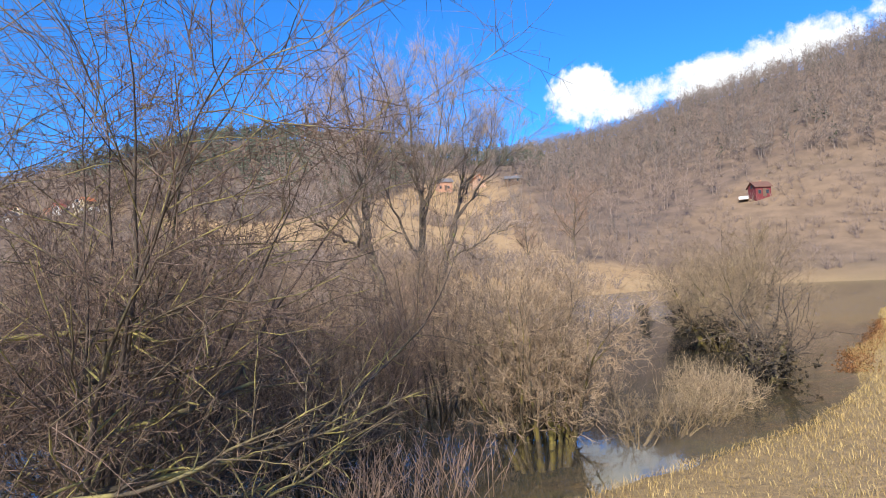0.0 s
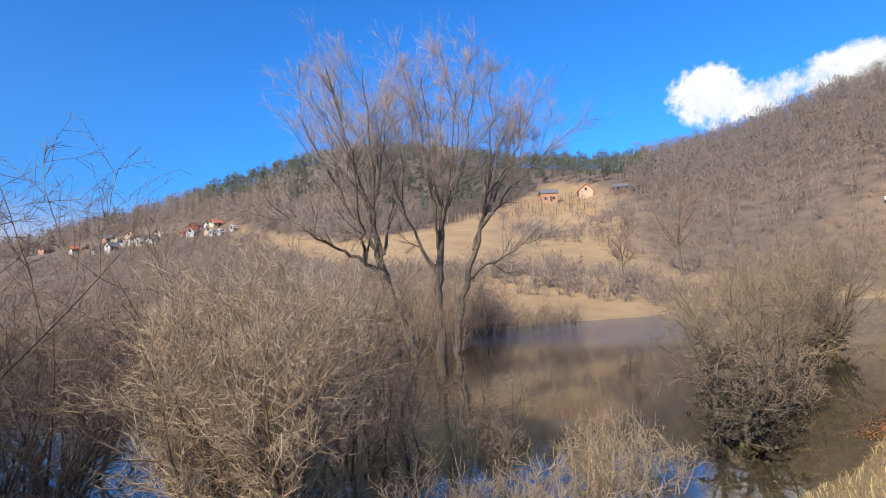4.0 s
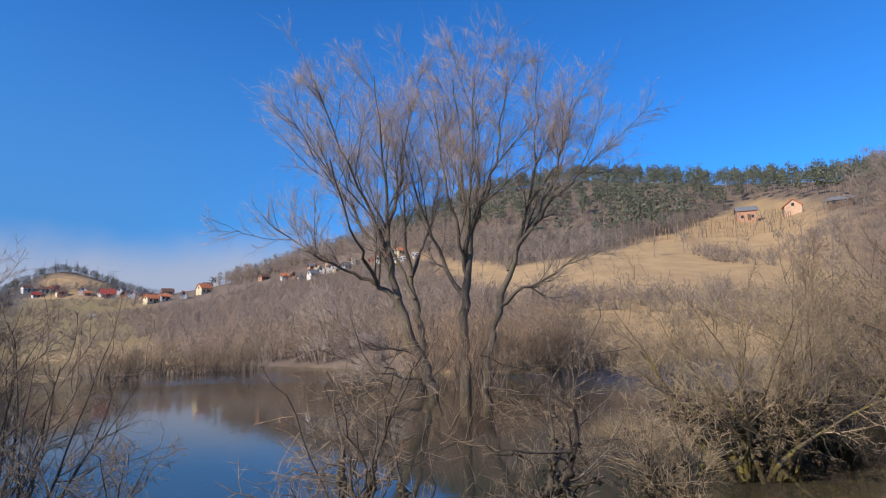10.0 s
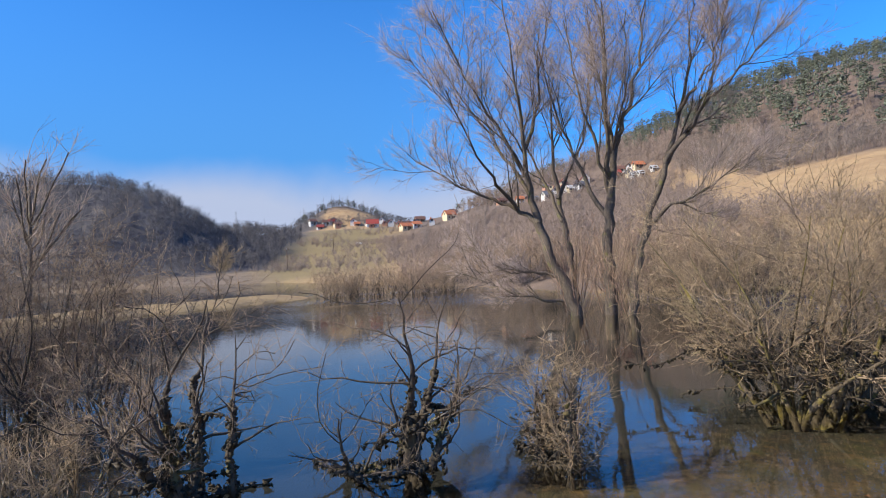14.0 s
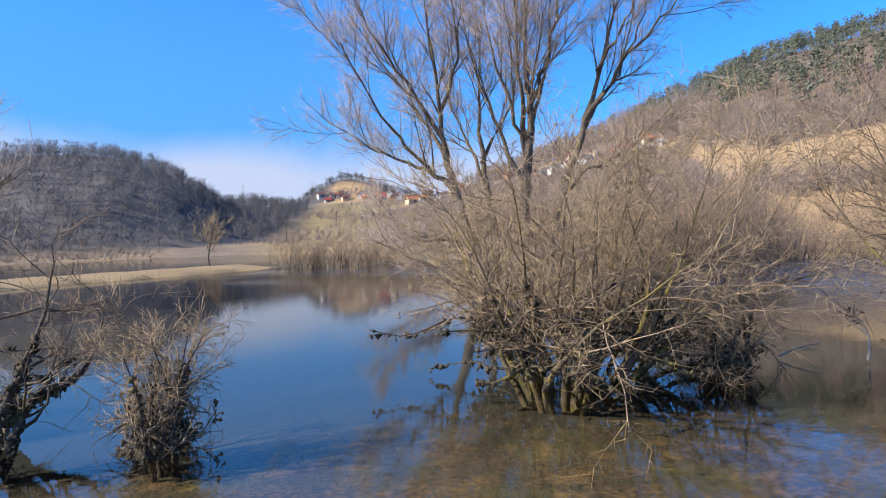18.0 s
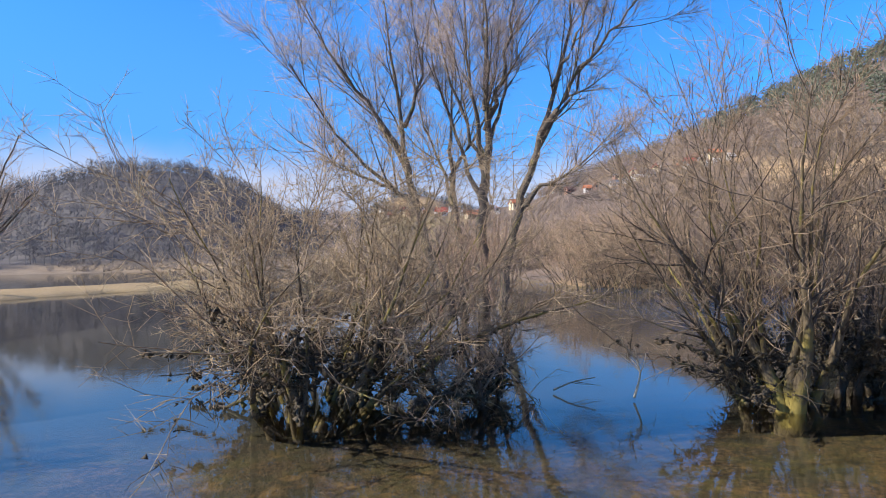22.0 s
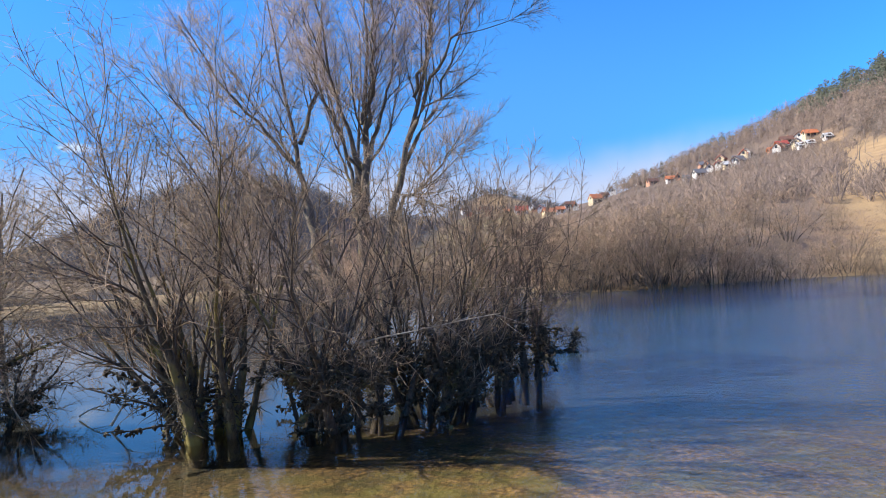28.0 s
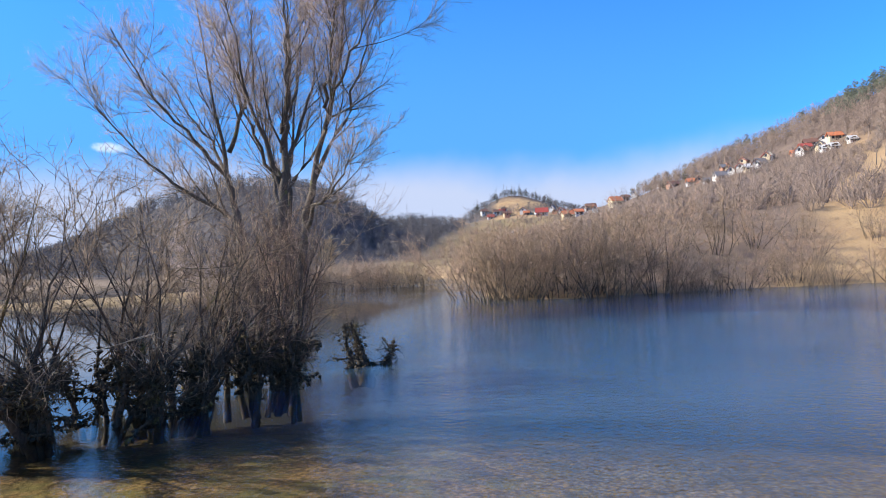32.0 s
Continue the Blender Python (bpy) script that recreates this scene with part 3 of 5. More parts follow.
def shrub(seed, stems, height, spread, radius, mats, kids=(9, 7, 4), base=0.25, thick=0.018, debris=0, sub=(0.38, 0.36, 0.40), low=0.22, up=0.06, wob=0.19, fine=0.0019, thin=False, sleeve=0.0, stem_wob=0.09, reach=0.5, arms=0, arm=0.8, open_=(28, 70), shun=None):
    """Meshes of a bare many-stemmed shrub: one per stem, the side branches, the twigs, and moss and drift caught low on it."""
    rng = np.random.default_rng(seed)
    a = rng.uniform(0, 2 * np.pi, stems)
    lay = rng.uniform(0.1, 1.0, stems) ** 0.7 * radians(spread)
    if shun is not None:
        lay = np.where(np.cos(a - radians(shun)) > 0.2, lay * 0.35, lay)
    d = np.stack([np.sin(a) * np.sin(lay), np.cos(a) * np.sin(lay), np.cos(lay)], -1)
    start = np.stack([np.sin(a) * base * rng.uniform(0.2, 1, stems), np.cos(a) * base * rng.uniform(0.2, 1, stems), np.full(stems, -0.35)], -1)
    length = height * rng.uniform(0.78, 1.05, stems) / np.maximum(np.cos(lay), 0.5) ** 0.5
    n = 7 if thin else 12
    s_pts = grow(rng, start, d, length, n, up * 7 / n, stem_wob)
    u = np.linspace(0, 1, n)
    s_rad = 0.0035 + (thick * rng.uniform(0.55, 1.45, stems))[:, None] * (1 - u) ** 1.4
    s_rad = s_rad * (1 + sleeve * np.clip(1 - s_pts[..., 2] / 0.95, 0, 1) * rng.uniform(0.4, 1.3, (stems, n)))
    st, dr, rr = shoots(rng, s_pts, s_rad, kids[0], (low, 1.0), open_)
    b_len = np.repeat(length, kids[0]) * sub[0] * rng.uniform(0.45, 1.15, len(st))
    b_pts = grow(rng, st, dr, b_len, 6, up * 1.2, wob)
    b_rad = taper(np.clip(rr * 0.52, 0.0036, 0.016), np.full(len(st), 0.0026), 6)
    st, dr, rr = shoots(rng, b_pts, b_rad, kids[1], (0.15, 1.0), (open_[0] - 4, open_[1]))
    t_len = np.repeat(b_len, kids[1]) * sub[1] * rng.uniform(0.4, 1.2, len(st)) + 0.05
    t_pts = grow(rng, st, dr, t_len, 3, up, wob * 1.6)
    t_rad = taper(np.clip(rr * 0.65, fine * 1.25, 0.007), np.full(len(st), fine * 0.8), 3)
    twigs = [spikes(t_pts, t_rad[:, 0]) if thin else (lambda v, q: (v, np.vstack([q[:, [0, 1, 2]], q[:, [0, 2, 3]]])))(*tubes(t_pts, t_rad))]
    if kids[2]:
        st, dr, rr = shoots(rng, t_pts, t_rad, kids[2], (0.2, 1.0), (25, 70))
        f_len = np.repeat(t_len, kids[2]) * sub[2] * rng.uniform(0.4, 1.3, len(st)) + 0.04
        f_pts = grow(rng, st, dr, f_len, 3, up, wob)
        twigs.append(spikes(f_pts, np.full(len(st), fine * 1.15)))
    made = {"stem": [raw_mesh("stem", *tubes(s_pts[k : k + 1], s_rad[k : k + 1], 6), mats[0], True) for k in range(stems)]}
    made["side_branches"] = raw_mesh("side_branches", *tubes(b_pts, b_rad, 3 if thin else 4), mats[1], True)
    made["twigs"] = raw_mesh("twigs", *joined(twigs), mats[2])
    if debris:
        pool = np.vstack([s_pts.reshape(-1, 3), b_pts.reshape(-1, 3)])
        lowest = pool[(pool[:, 2] < reach) & (pool[:, 2] > -0.05)]
        if len(lowest):
            c = lowest[rng.integers(0, len(lowest), debris * 3)] + rng.normal(size=(debris * 3, 3)) * (0.05, 0.05, 0.03)
            v, t = clumps(rng, c, rng.uniform(0.006, 0.024, debris * 3), 1.0)
            if sleeve:
                # shaggy moss along the flooded part of the stems
                m = debris * 5
                k, i = rng.integers(0, stems, m), rng.integers(0, n - 1, m)
                f = rng.uniform(0, 1, (m, 1))
                p = s_pts[k, i] * (1 - f) + s_pts[k, i + 1] * f + unit(rng.normal(size=(m, 3))) * s_rad[k, i][:, None] * 0.9
                p = p[(p[:, 2] < reach + 0.25) & (p[:, 2] > -0.05)]
                v, t = joined([(v, t), clumps(rng, p, rng.uniform(0.008, 0.028, len(p)), 1.1)])
            if arms:
                # low boughs lying along the water, thick with moss
                a = rng.uniform(0, 2 * np.pi, arms)
                d = np.stack([np.sin(a), np.cos(a), rng.normal(0.05, 0.3, arms)], -1)
                core = s_pts[:, :5].reshape(-1, 3)
                core = core[(core[:, 2] > 0.02) & (core[:, 2] < max(reach, 0.6))]
                core = core if len(core) else s_pts[:, 2]
                g = grow(rng, core[rng.integers(0, len(core), arms)], d, arm * rng.uniform(0.35, 1.1, arms), 9, -0.01, 0.24)
                g[..., 2] = np.maximum(g[..., 2], 0.0 + 0.02 * rng.uniform(size=g.shape[:2]))
                w, q = tubes(g, taper(rng.uniform(0.010, 0.022, arms), np.full(arms, 0.004), 9), 5)
                m = arms * 34
                k, f = rng.integers(0, arms, m), rng.uniform(0, 1, m) ** 1.3 * 7.99
                i = f.astype(int)
                p = g[k, i] + (g[k, i + 1] - g[k, i]) * (f - i)[:, None] + rng.normal(size=(m, 3)) * (0.012, 0.012, 0.018) - (0, 0, 0.012)
                v, t = joined([(v, t), (w, tri(q)), clumps(rng, p, rng.uniform(0.010, 0.032, m), 1.5)])
            m = debris * 2
            hang = lowest[rng.integers(0, len(lowest), m)] + rng.normal(size=(m, 3)) * 0.03
            d = rng.normal(size=(m, 3)) * (1, 1, 0.5) - (0, 0, 0.25)
            sp = grow(rng, hang, d, rng.uniform(0.08, 0.32, m), 5, -0.14, 0.30)
            w, q = tubes(sp, taper(rng.uniform(0.003, 0.008, m), np.full(m, 0.0015), 5), 4)
            q = tri(q)
            made["drift"] = raw_mesh("drift", *joined([(v, t), (w, q)]), DEBRIS)
    return made


def plant(made, name, x, y, z, turn, scale, label, category, group=""):
    ob = thing(name, x, y, z, label, category, group)
    ob.rotation_euler[2], ob.scale = turn, (scale,) * 3
    for key, me in made.items():
        for m in me if isinstance(me, list) else [me]:
            part(key, m, ob, "dark flood drift caught on the lower branches" if key == "drift" else "")
    return ob


def willow(name, x, y, limbs, seed, label, bough_n=7, side_n=9, small_n=7, fine_n=5, shoot_n=40):
    """A tall willow: limbs are (points in metres from its foot, radius at the start, radius at the end)."""
    rng = np.random.default_rng(seed)
    ob = thing(name, x, y, 0, label, "tree")
    mains, rads, lens = [], [], []
    for k, (points, r0, r1) in enumerate(limbs):
        p = curve(points, 14)
        p[1:-1] += 0.045 * rng.normal(size=(12, 3))
        u = np.linspace(0, 1, 14)
        mains.append(p)
        rads.append(r1 + (r0 - r1) * (1 - u) ** (1.0 if k == 0 else 1.7))
        lens.append(np.linalg.norm(np.diff(p, axis=0), axis=1).sum())
        kind = "trunk" if k == 0 else "limb"
        part(kind, raw_mesh(kind, *tubes(p[None], rads[-1][None], 10 if r0 > 0.1 else 6), BARK_WILLOW, True), ob)
    P, R = np.array(mains[1:]), np.array(rads[1:])
    # long ascending boughs, and branches on them and on the limbs
    st, dr, rr = shoots(rng, P, R, bough_n, (0.22, 0.97), (16, 44))
    g_len = np.repeat(np.clip(np.array(lens[1:]) * 0.5, 1.3, 3.4), bough_n) * rng.uniform(0.4, 1.05, len(st))
    g_pts = grow(rng, st, dr, g_len, 8, 0.075, 0.085)
    g_rad = taper(np.clip(rr * 0.5, 0.012, 0.040), np.full(len(st), 0.005), 8)
    st, dr, rr = shoots(rng, g_pts, g_rad, side_n, (0.15, 1.0), (18, 50))
    b_len = np.repeat(g_len, side_n) * 0.42 * rng.uniform(0.4, 1.15, len(st)) + 0.15
    s2, d2, r2 = shoots(rng, P, R, side_n, (0.3, 1.0), (20, 55))
    st, dr, rr, b_len = np.vstack([st, s2]), np.vstack([dr, d2]), np.r_[rr, np.minimum(r2, 0.02)], np.r_[b_len, rng.uniform(0.4, 1.2, len(s2))]
    b_pts = grow(rng, st, dr, b_len, 5, 0.07, 0.10)
    b_rad = taper(np.clip(rr * 0.55, 0.0055, 0.014), np.full(len(st), 0.0035), 5)
    part("branches", raw_mesh("branches", *joined([tubes(g_pts, g_rad, 5), tubes(b_pts, b_rad, 4)]), BARK_WILLOW, True), ob)
    st, dr, rr = shoots(rng, b_pts, b_rad, small_n, (0.1, 1.0), (18, 52))
    t_len = np.repeat(b_len, small_n) * 0.46 * rng.uniform(0.4, 1.2, len(st)) + 0.08
    t_pts = grow(rng, st, dr, t_len, 3, 0.10, 0.10)
    t_rad = taper(np.clip(rr * 0.6, 0.0036, 0.0065), np.full(len(st), 0.0026), 3)
    part("small_branches", raw_mesh("small_branches", *tubes(t_pts, t_rad, 3), TWIG_WILLOW), ob)
    st, dr, rr = shoots(rng, t_pts, t_rad, fine_n, (0.1, 1.0), (12, 40))
    f_len = np.repeat(t_len, fine_n) * 0.55 * rng.uniform(0.5, 1.3, len(st)) + 0.12
    f_pts = grow(rng, st, dr, f_len, 2, 0.08, 0.07)
    part("twigs", raw_mesh("twigs", *spikes(f_pts, np.full(len(st), 0.0026)), TWIG_TIP), ob, "fine greyish twigs")
    if shoot_n:
        a = rng.uniform(0, 2 * np.pi, shoot_n)
        d = np.stack([np.sin(a) * 0.35, np.cos(a) * 0.35, np.ones(shoot_n)], -1)
        st = np.stack([np.sin(a) * 0.3, np.cos(a) * 0.3, rng.uniform(-0.2, 1.6, shoot_n)], -1) + (limbs[0][0][1][0] * 0.5, limbs[0][0][1][1] * 0.5, 0)
        L = rng.uniform(0.8, 2.2, shoot_n)
        p = grow(rng, st, d, L, 5, 0.05, 0.09)
        r = taper(np.full(shoot_n, 0.012), np.full(shoot_n, 0.005), 5)
        st, dr, rr = shoots(rng, p, r, 10, (0.2, 1.0), (18, 50))
        t = grow(rng, st, dr, np.repeat(L, 10) * 0.4 * rng.uniform(0.5, 1.2, len(st)), 3, 0.05, 0.1)
        v, q = tubes(p, r, 3)
        part("shoots", raw_mesh("shoots", *joined([(v, tri(q)), spikes(t, np.full(len(st), 0.0045))]), TWIG_RED), ob, "rusty shoots sprouting from the foot")
    return ob


# the great double willow in the lake: limbs along u (to the east) and z, with some depth
WX, WY = 2.55, 17.95
U, D = np.array((0.87, -0.49)), np.array((0.49, 0.87))


def at(u, z, d=0.0):
    u *= 1 - 0.025 * max(abs(u) - 1.5, 0)
    z = min(z, 6 + (z - 6) * 0.86)
    return (u * U[0] + d * D[0], u * U[1] + d * D[1], z)


willow("willow_tree", WX, WY, [
    ([at(0.1, -0.8), at(-0.2, 0.6), at(-0.75, 1.9), at(-1.2, 3.1)], 0.21, 0.14),
    ([at(-1.15, 3.1), at(-1.45, 4.4), at(-1.55, 6.2, -0.3), at(-1.65, 8.6, -0.6), at(-1.9, 11.4, -0.8)], 0.14, 0.02),
    ([at(-1.1, 3.0), at(-1.9, 3.6), at(-2.3, 4.4, -1.4), at(-2.7, 5.4, -2.4), at(-3.1, 7.0, -3.6)], 0.11, 0.02),
    ([at(-1.9, 3.6), at(-3.1, 4.1, -0.2), at(-4.4, 4.7, -0.5), at(-6.1, 5.7, -0.9)], 0.08, 0.018),
    ([at(-1.5, 4.7), at(-2.1, 6.0, -1.0), at(-2.9, 7.8, -2.0), at(-3.8, 10.2, -2.8)], 0.09, 0.018),
    ([at(-1.5, 5.6), at(-1.1, 7.2, 0.3), at(-0.9, 9.0, 0.5), at(-0.6, 11.0, 0.5)], 0.08, 0.018),
    ([at(-1.4, 4.0), at(-2.4, 5.6, 0.2), at(-3.4, 7.2, -0.3), at(-4.6, 9.2, -0.8)], 0.08, 0.018),
    ([at(-0.45, 1.2), at(-1.2, 1.5, -0.3), at(-2.2, 1.7, -0.6), at(-3.4, 2.5, -0.8)], 0.08, 0.015),
    ([at(-0.2, 0.5), at(-1.1, 0.55, -0.2), at(-2.4, 0.95, -0.5), at(-3.9, 1.5, -0.6)], 0.07, 0.014),
], 11, "tall bare willow with a dark leaning trunk, flooded at its foot")
willow("willow_tree", WX + 0.95, WY - 0.40, [
    ([at(0, -0.8), at(0.02, 1.0), at(0.0, 2.2), at(0.15, 3.6)], 0.20, 0.15),
    ([at(0.15, 3.6), at(0.25, 5.4), at(0.1, 7.6, 0.3), at(0.1, 9.8, 0.5), at(-0.1, 12.0, 0.5)], 0.14, 0.02),
    ([at(0.1, 3.0), at(-0.5, 4.1, 0.2), at(-1.1, 5.6, 0.4), at(-1.7, 7.6, 0.4), at(-2.1, 10.0, 0.6)], 0.10, 0.018),
    ([at(0.2, 5.2), at(0.9, 6.8, -0.3), at(1.3, 8.8, -0.6), at(1.7, 11.4, -0.8)], 0.10, 0.018),
    ([at(0.15, 4.4), at(0.2, 6.0, -0.9), at(0.3, 8.0, -1.5), at(0.4, 10.4, -1.9)], 0.09, 0.018),
    ([at(0.2, 5.8), at(0.0, 7.4, 0.7), at(-0.3, 9.4, 1.2), at(-0.4, 11.4, 1.4)], 0.08, 0.018),
    ([at(0.2, 4.6), at(0.6, 6.2, 0.5), at(0.8, 8.2, 0.9), at(0.9, 10.8, 1.0)], 0.08, 0.018),
    ([at(0.15, 3.8), at(-0.2, 5.4, -0.6), at(-0.6, 7.4, -1.0), at(-0.9, 9.8, -1.2)], 0.08, 0.018),
], 12, "tall upright bare willow trunk rising from the lake")
willow("willow_tree", WX + 1.42, WY - 0.75, [
    ([at(0, -0.8), at(0.15, 0.9), at(0.45, 2.2), at(0.8, 3.4)], 0.15, 0.11),
    ([at(0.8, 3.4), at(1.4, 5.0), at(2.0, 7.2, 0.2), at(2.3, 9.4, 0.4), at(2.4, 11.6, 0.5)], 0.11, 0.018),
    ([at(0.6, 2.8), at(1.5, 3.4, -0.2), at(2.6, 3.8, -0.4), at(3.9, 4.8, -0.6)], 0.09, 0.016),
    ([at(1.3, 4.8), at(2.5, 6.2, -0.3), at(3.8, 7.5, -0.5), at(5.3, 9.0, -0.6)], 0.09, 0.016),
    ([at(1.0, 4.0), at(1.8, 5.6, 0.4), at(2.9, 7.4, 0.5), at(3.6, 9.6, 0.5)], 0.08, 0.016),
    ([at(1.7, 6.2), at(2.9, 8.0, -0.5), at(3.5, 10.4, -0.8)], 0.06, 0.016),
], 13, "bare willow spreading low limbs over the water")
willow("willow_tree", WX + 0.55, WY + 1.4, [
    ([at(0, -0.8), at(-0.05, 1.0), at(-0.2, 2.2), at(-0.45, 3.4, 0.2)], 0.15, 0.11),
    ([at(-0.45, 3.4, 0.2), at(-0.7, 5.2, 0.5), at(-0.7, 7.4, 0.9), at(-0.9, 10.6, 1.2)], 0.11, 0.018),
    ([at(-0.4, 3.2), at(-1.0, 4.6, 0.4), at(-1.7, 6.4, 0.4), at(-2.4, 9.0, 0.4)], 0.08, 0.016),
    ([at(-0.5, 4.0), at(0.1, 5.6, 0.9), at(0.5, 7.4, 1.4), at(0.8, 9.8, 1.6)], 0.08, 0.016),
], 14, "slender bare willow among the flooded trunks")

# ---- shrubs in and by the water ----


def put(made, x, y, label, name="willow_shrub", turn=0.0, scale=1.0, z=0.0, group=""):
    return plant(made, name, x, y, z, turn, scale, label, "shrub", group)


put(shrub(101, 37, 4.0, 56, 2.2, (TWIG_DARK, BARK_LICHEN, TWIG_DUSK), kids=(16, 12, 5), thick=0.024, base=1.2, up=0.03, low=0.06, sub=(0.36, 0.42, 0.4), shun=205), -16.2, 9.5, "large bare willow shrub with yellow-lichened branches sprawling over the water")
for k, (bx, by, bh) in enumerate(((-14.4, 10.6, 2.6), (-13.0, 12.4, 3.0), (-12.2, 10.4, 2.4), (-15.2, 13.0, 3.2), (-12.9, 9.3, 2.0))):
    put(shrub(120 + k, 26, bh, 42, 1.3, (TWIG_DARK, TWIG_DUSK, TWIG_BROWN if by > 10.2 else TWIG_DUSK), kids=(11, 9, 4), thick=0.016, base=0.7, up=0.07, low=0.08), bx, by, "dusky red-brown thicket of thin stems in the flood", group="thickets by the big willow shrub")
put(shrub(102, 26, 2.2, 29, 1.0, (BARK_MOSS, TWIG_BROWN, TWIG_TAN), kids=(14, 9, 6), thick=0.026, base=0.42, up=0.08, debris=60, sleeve=0.4), -11.4, 7.1, "pale rosy willow shrub with mossy stems standing in water")
for k, (bx, by, bh, bn) in enumerate(((-9.9, 9.4, 2.8, 34), (-8.8, 8.9, 2.4, 26), (-8.2, 7.6, 1.25, 10))):
    put(shrub(140 + k, bn, bh, 36, 1.3, (TWIG_DARK, TWIG_DUSK, TWIG_BROWN), kids=(9, 8, 4), thick=0.016, base=0.75, up=0.08, low=0.1), bx, by, "reddish-brown upright willow shrub in the shallows", group="upright shrubs in the shallows")


def crooked(seed, x, y, stems, label):
    """A few knotted leaning stems, furred with drift below and spraying fine twigs above: stems are (lean in degrees, bearing, length, radius)."""
    rng = np.random.default_rng(seed)
    ob = thing("willow_shrub", x, y, 0, label, "shrub")
    S, R = [], []
    for lean, az, length, r0 in stems:
        l, a = radians(lean), radians(az)
        d = np.array([[math.sin(a) * math.sin(l), math.cos(a) * math.sin(l), math.cos(l)]])
        p = grow(rng, np.array([[0.08 * math.sin(a), 0.08 * math.cos(a), -0.3]]), d, np.array([length]), 14, 0.05, 0.20)
        r = 0.005 + r0 * (1 - np.linspace(0, 1, 14)[None]) ** 1.2
        r = r * (1 + 0.5 * np.clip(1 - p[..., 2] / 0.9, 0, 1) * rng.uniform(0.3, 1.3, (1, 14)))
        part("stem", raw_mesh("stem", *tubes(p, r, 7), TWIG_DARK, True), ob)
        S.append(p[0])
        R.append(r[0])
    S, R = np.array(S), np.array(R)
    st, dr, rr = shoots(rng, S, R, 11, (0.3, 1.0), (30, 85))
    b_len = rng.uniform(0.3, 0.95, len(st))
    b = grow(rng, st, dr, b_len, 7, 0.05, 0.26)
    br = taper(np.clip(rr * 0.5, 0.004, 0.016), np.full(len(st), 0.003), 7)
    part("side_branches", raw_mesh("side_branches", *tubes(b, br, 4), TWIG_DARK, True), ob)
    st, dr, rr = shoots(rng, b, br, 9, (0.1, 1.0), (28, 75))
    t_len = np.repeat(b_len, 9) * 0.36 * rng.uniform(0.4, 1.2, len(st)) + 0.04
    t = grow(rng, st, dr, t_len, 4, 0.05, 0.22)
    tr = taper(np.full(len(st), 0.0026), np.full(len(st), 0.0016), 4)
    st, dr, rr = shoots(rng, t, tr, 4, (0.2, 1.0), (28, 70))
    f = grow(rng, st, dr, np.repeat(t_len, 4) * 0.4 * rng.uniform(0.4, 1.3, len(st)) + 0.02, 3, 0.05, 0.2)
    v, q = tubes(t, tr, 3)
    part("twigs", raw_mesh("twigs", *joined([(v, tri(q)), spikes(f, np.full(len(st), 0.0017))]), TWIG_BROWN), ob)
    # drift furring the stems and lying along low boughs
    n = len(stems) * 5
    a = rng.uniform(0, 2 * np.pi, n)
    k = rng.integers(0, len(stems), n)
    i = rng.integers(2, 7, n)
    g = grow(rng, S[k, i], np.stack([np.sin(a), np.cos(a), rng.normal(-0.05, 0.25, n)], -1), rng.uniform(0.2, 0.7, n), 8, -0.02, 0.26)
    g[..., 2] = np.maximum(g[..., 2], 0.01)
    w, q = tubes(g, taper(rng.uniform(0.008, 0.016, n), np.full(n, 0.004), 8), 4)
    m = n * 22
    kk, fr = rng.integers(0, n, m), rng.uniform(0, 6.99, m)
    ii = fr.astype(int)
    p1 = g[kk, ii] + (g[kk, ii + 1] - g[kk, ii]) * (fr - ii)[:, None] + rng.normal(size=(m, 3)) * 0.014
    m2 = len(stems) * 150
    kk, fr = rng.integers(0, len(stems), m2), rng.uniform(1, 8.5, m2)
    ii = fr.astype(int)
    p2 = S[kk, ii] + (S[kk, ii + 1] - S[kk, ii]) * (fr - ii)[:, None] + unit(rng.normal(size=(m2, 3))) * R[kk, ii][:, None]
    c = np.vstack([p1, p2])
    part("drift", raw_mesh("drift", *joined([(w, tri(q)), clumps(rng, c, rng.uniform(0.009, 0.030, len(c)), 1.4)]), DEBRIS), ob, "dark flood drift caught on the lower branches")


crooked(504, -6.1, 4.65, ((34, 200, 1.5, 0.050), (30, 250, 2.1, 0.040), (12, 330, 2.0, 0.045), (24, 80, 1.7, 0.030), (48, 265, 1.5, 0.036)), "small crooked bare shrub draped with dark drift")
crooked(505, -4.45, 4.85, ((10, 20, 2.0, 0.060), (32, 290, 1.8, 0.048), (28, 90, 1.8, 0.044), (50, 120, 1.2, 0.034), (54, 260, 1.2, 0.032)), "crooked bare shrub hung with dark drift above the water")
put(shrub(106, 9, 1.25, 27, 0.6, (TWIG_DARK, TWIG_BROWN, TWIG_GREY), kids=(9, 8, 4), thick=0.030, base=0.22, debris=110, sleeve=0.4, stem_wob=0.14, wob=0.18, arms=8, arm=0.42, reach=0.35, sub=(0.38, 0.4, 0.4)), -3.1, 4.5, "low bushy shrub with grey twigs in the lake")
put(shrub(107, 30, 2.7, 50, 1.6, (BARK_MOSS, TWIG_BROWN, TWIG_GREY), kids=(13, 10, 5), thick=0.034, base=0.5, debris=520, low=0.26, sleeve=0.4, reach=0.65, arms=36, arm=1.45, stem_wob=0.12, wob=0.17), 0.5, 5.85, "broad tangled willow shrub with tan twigs and drift at its foot")
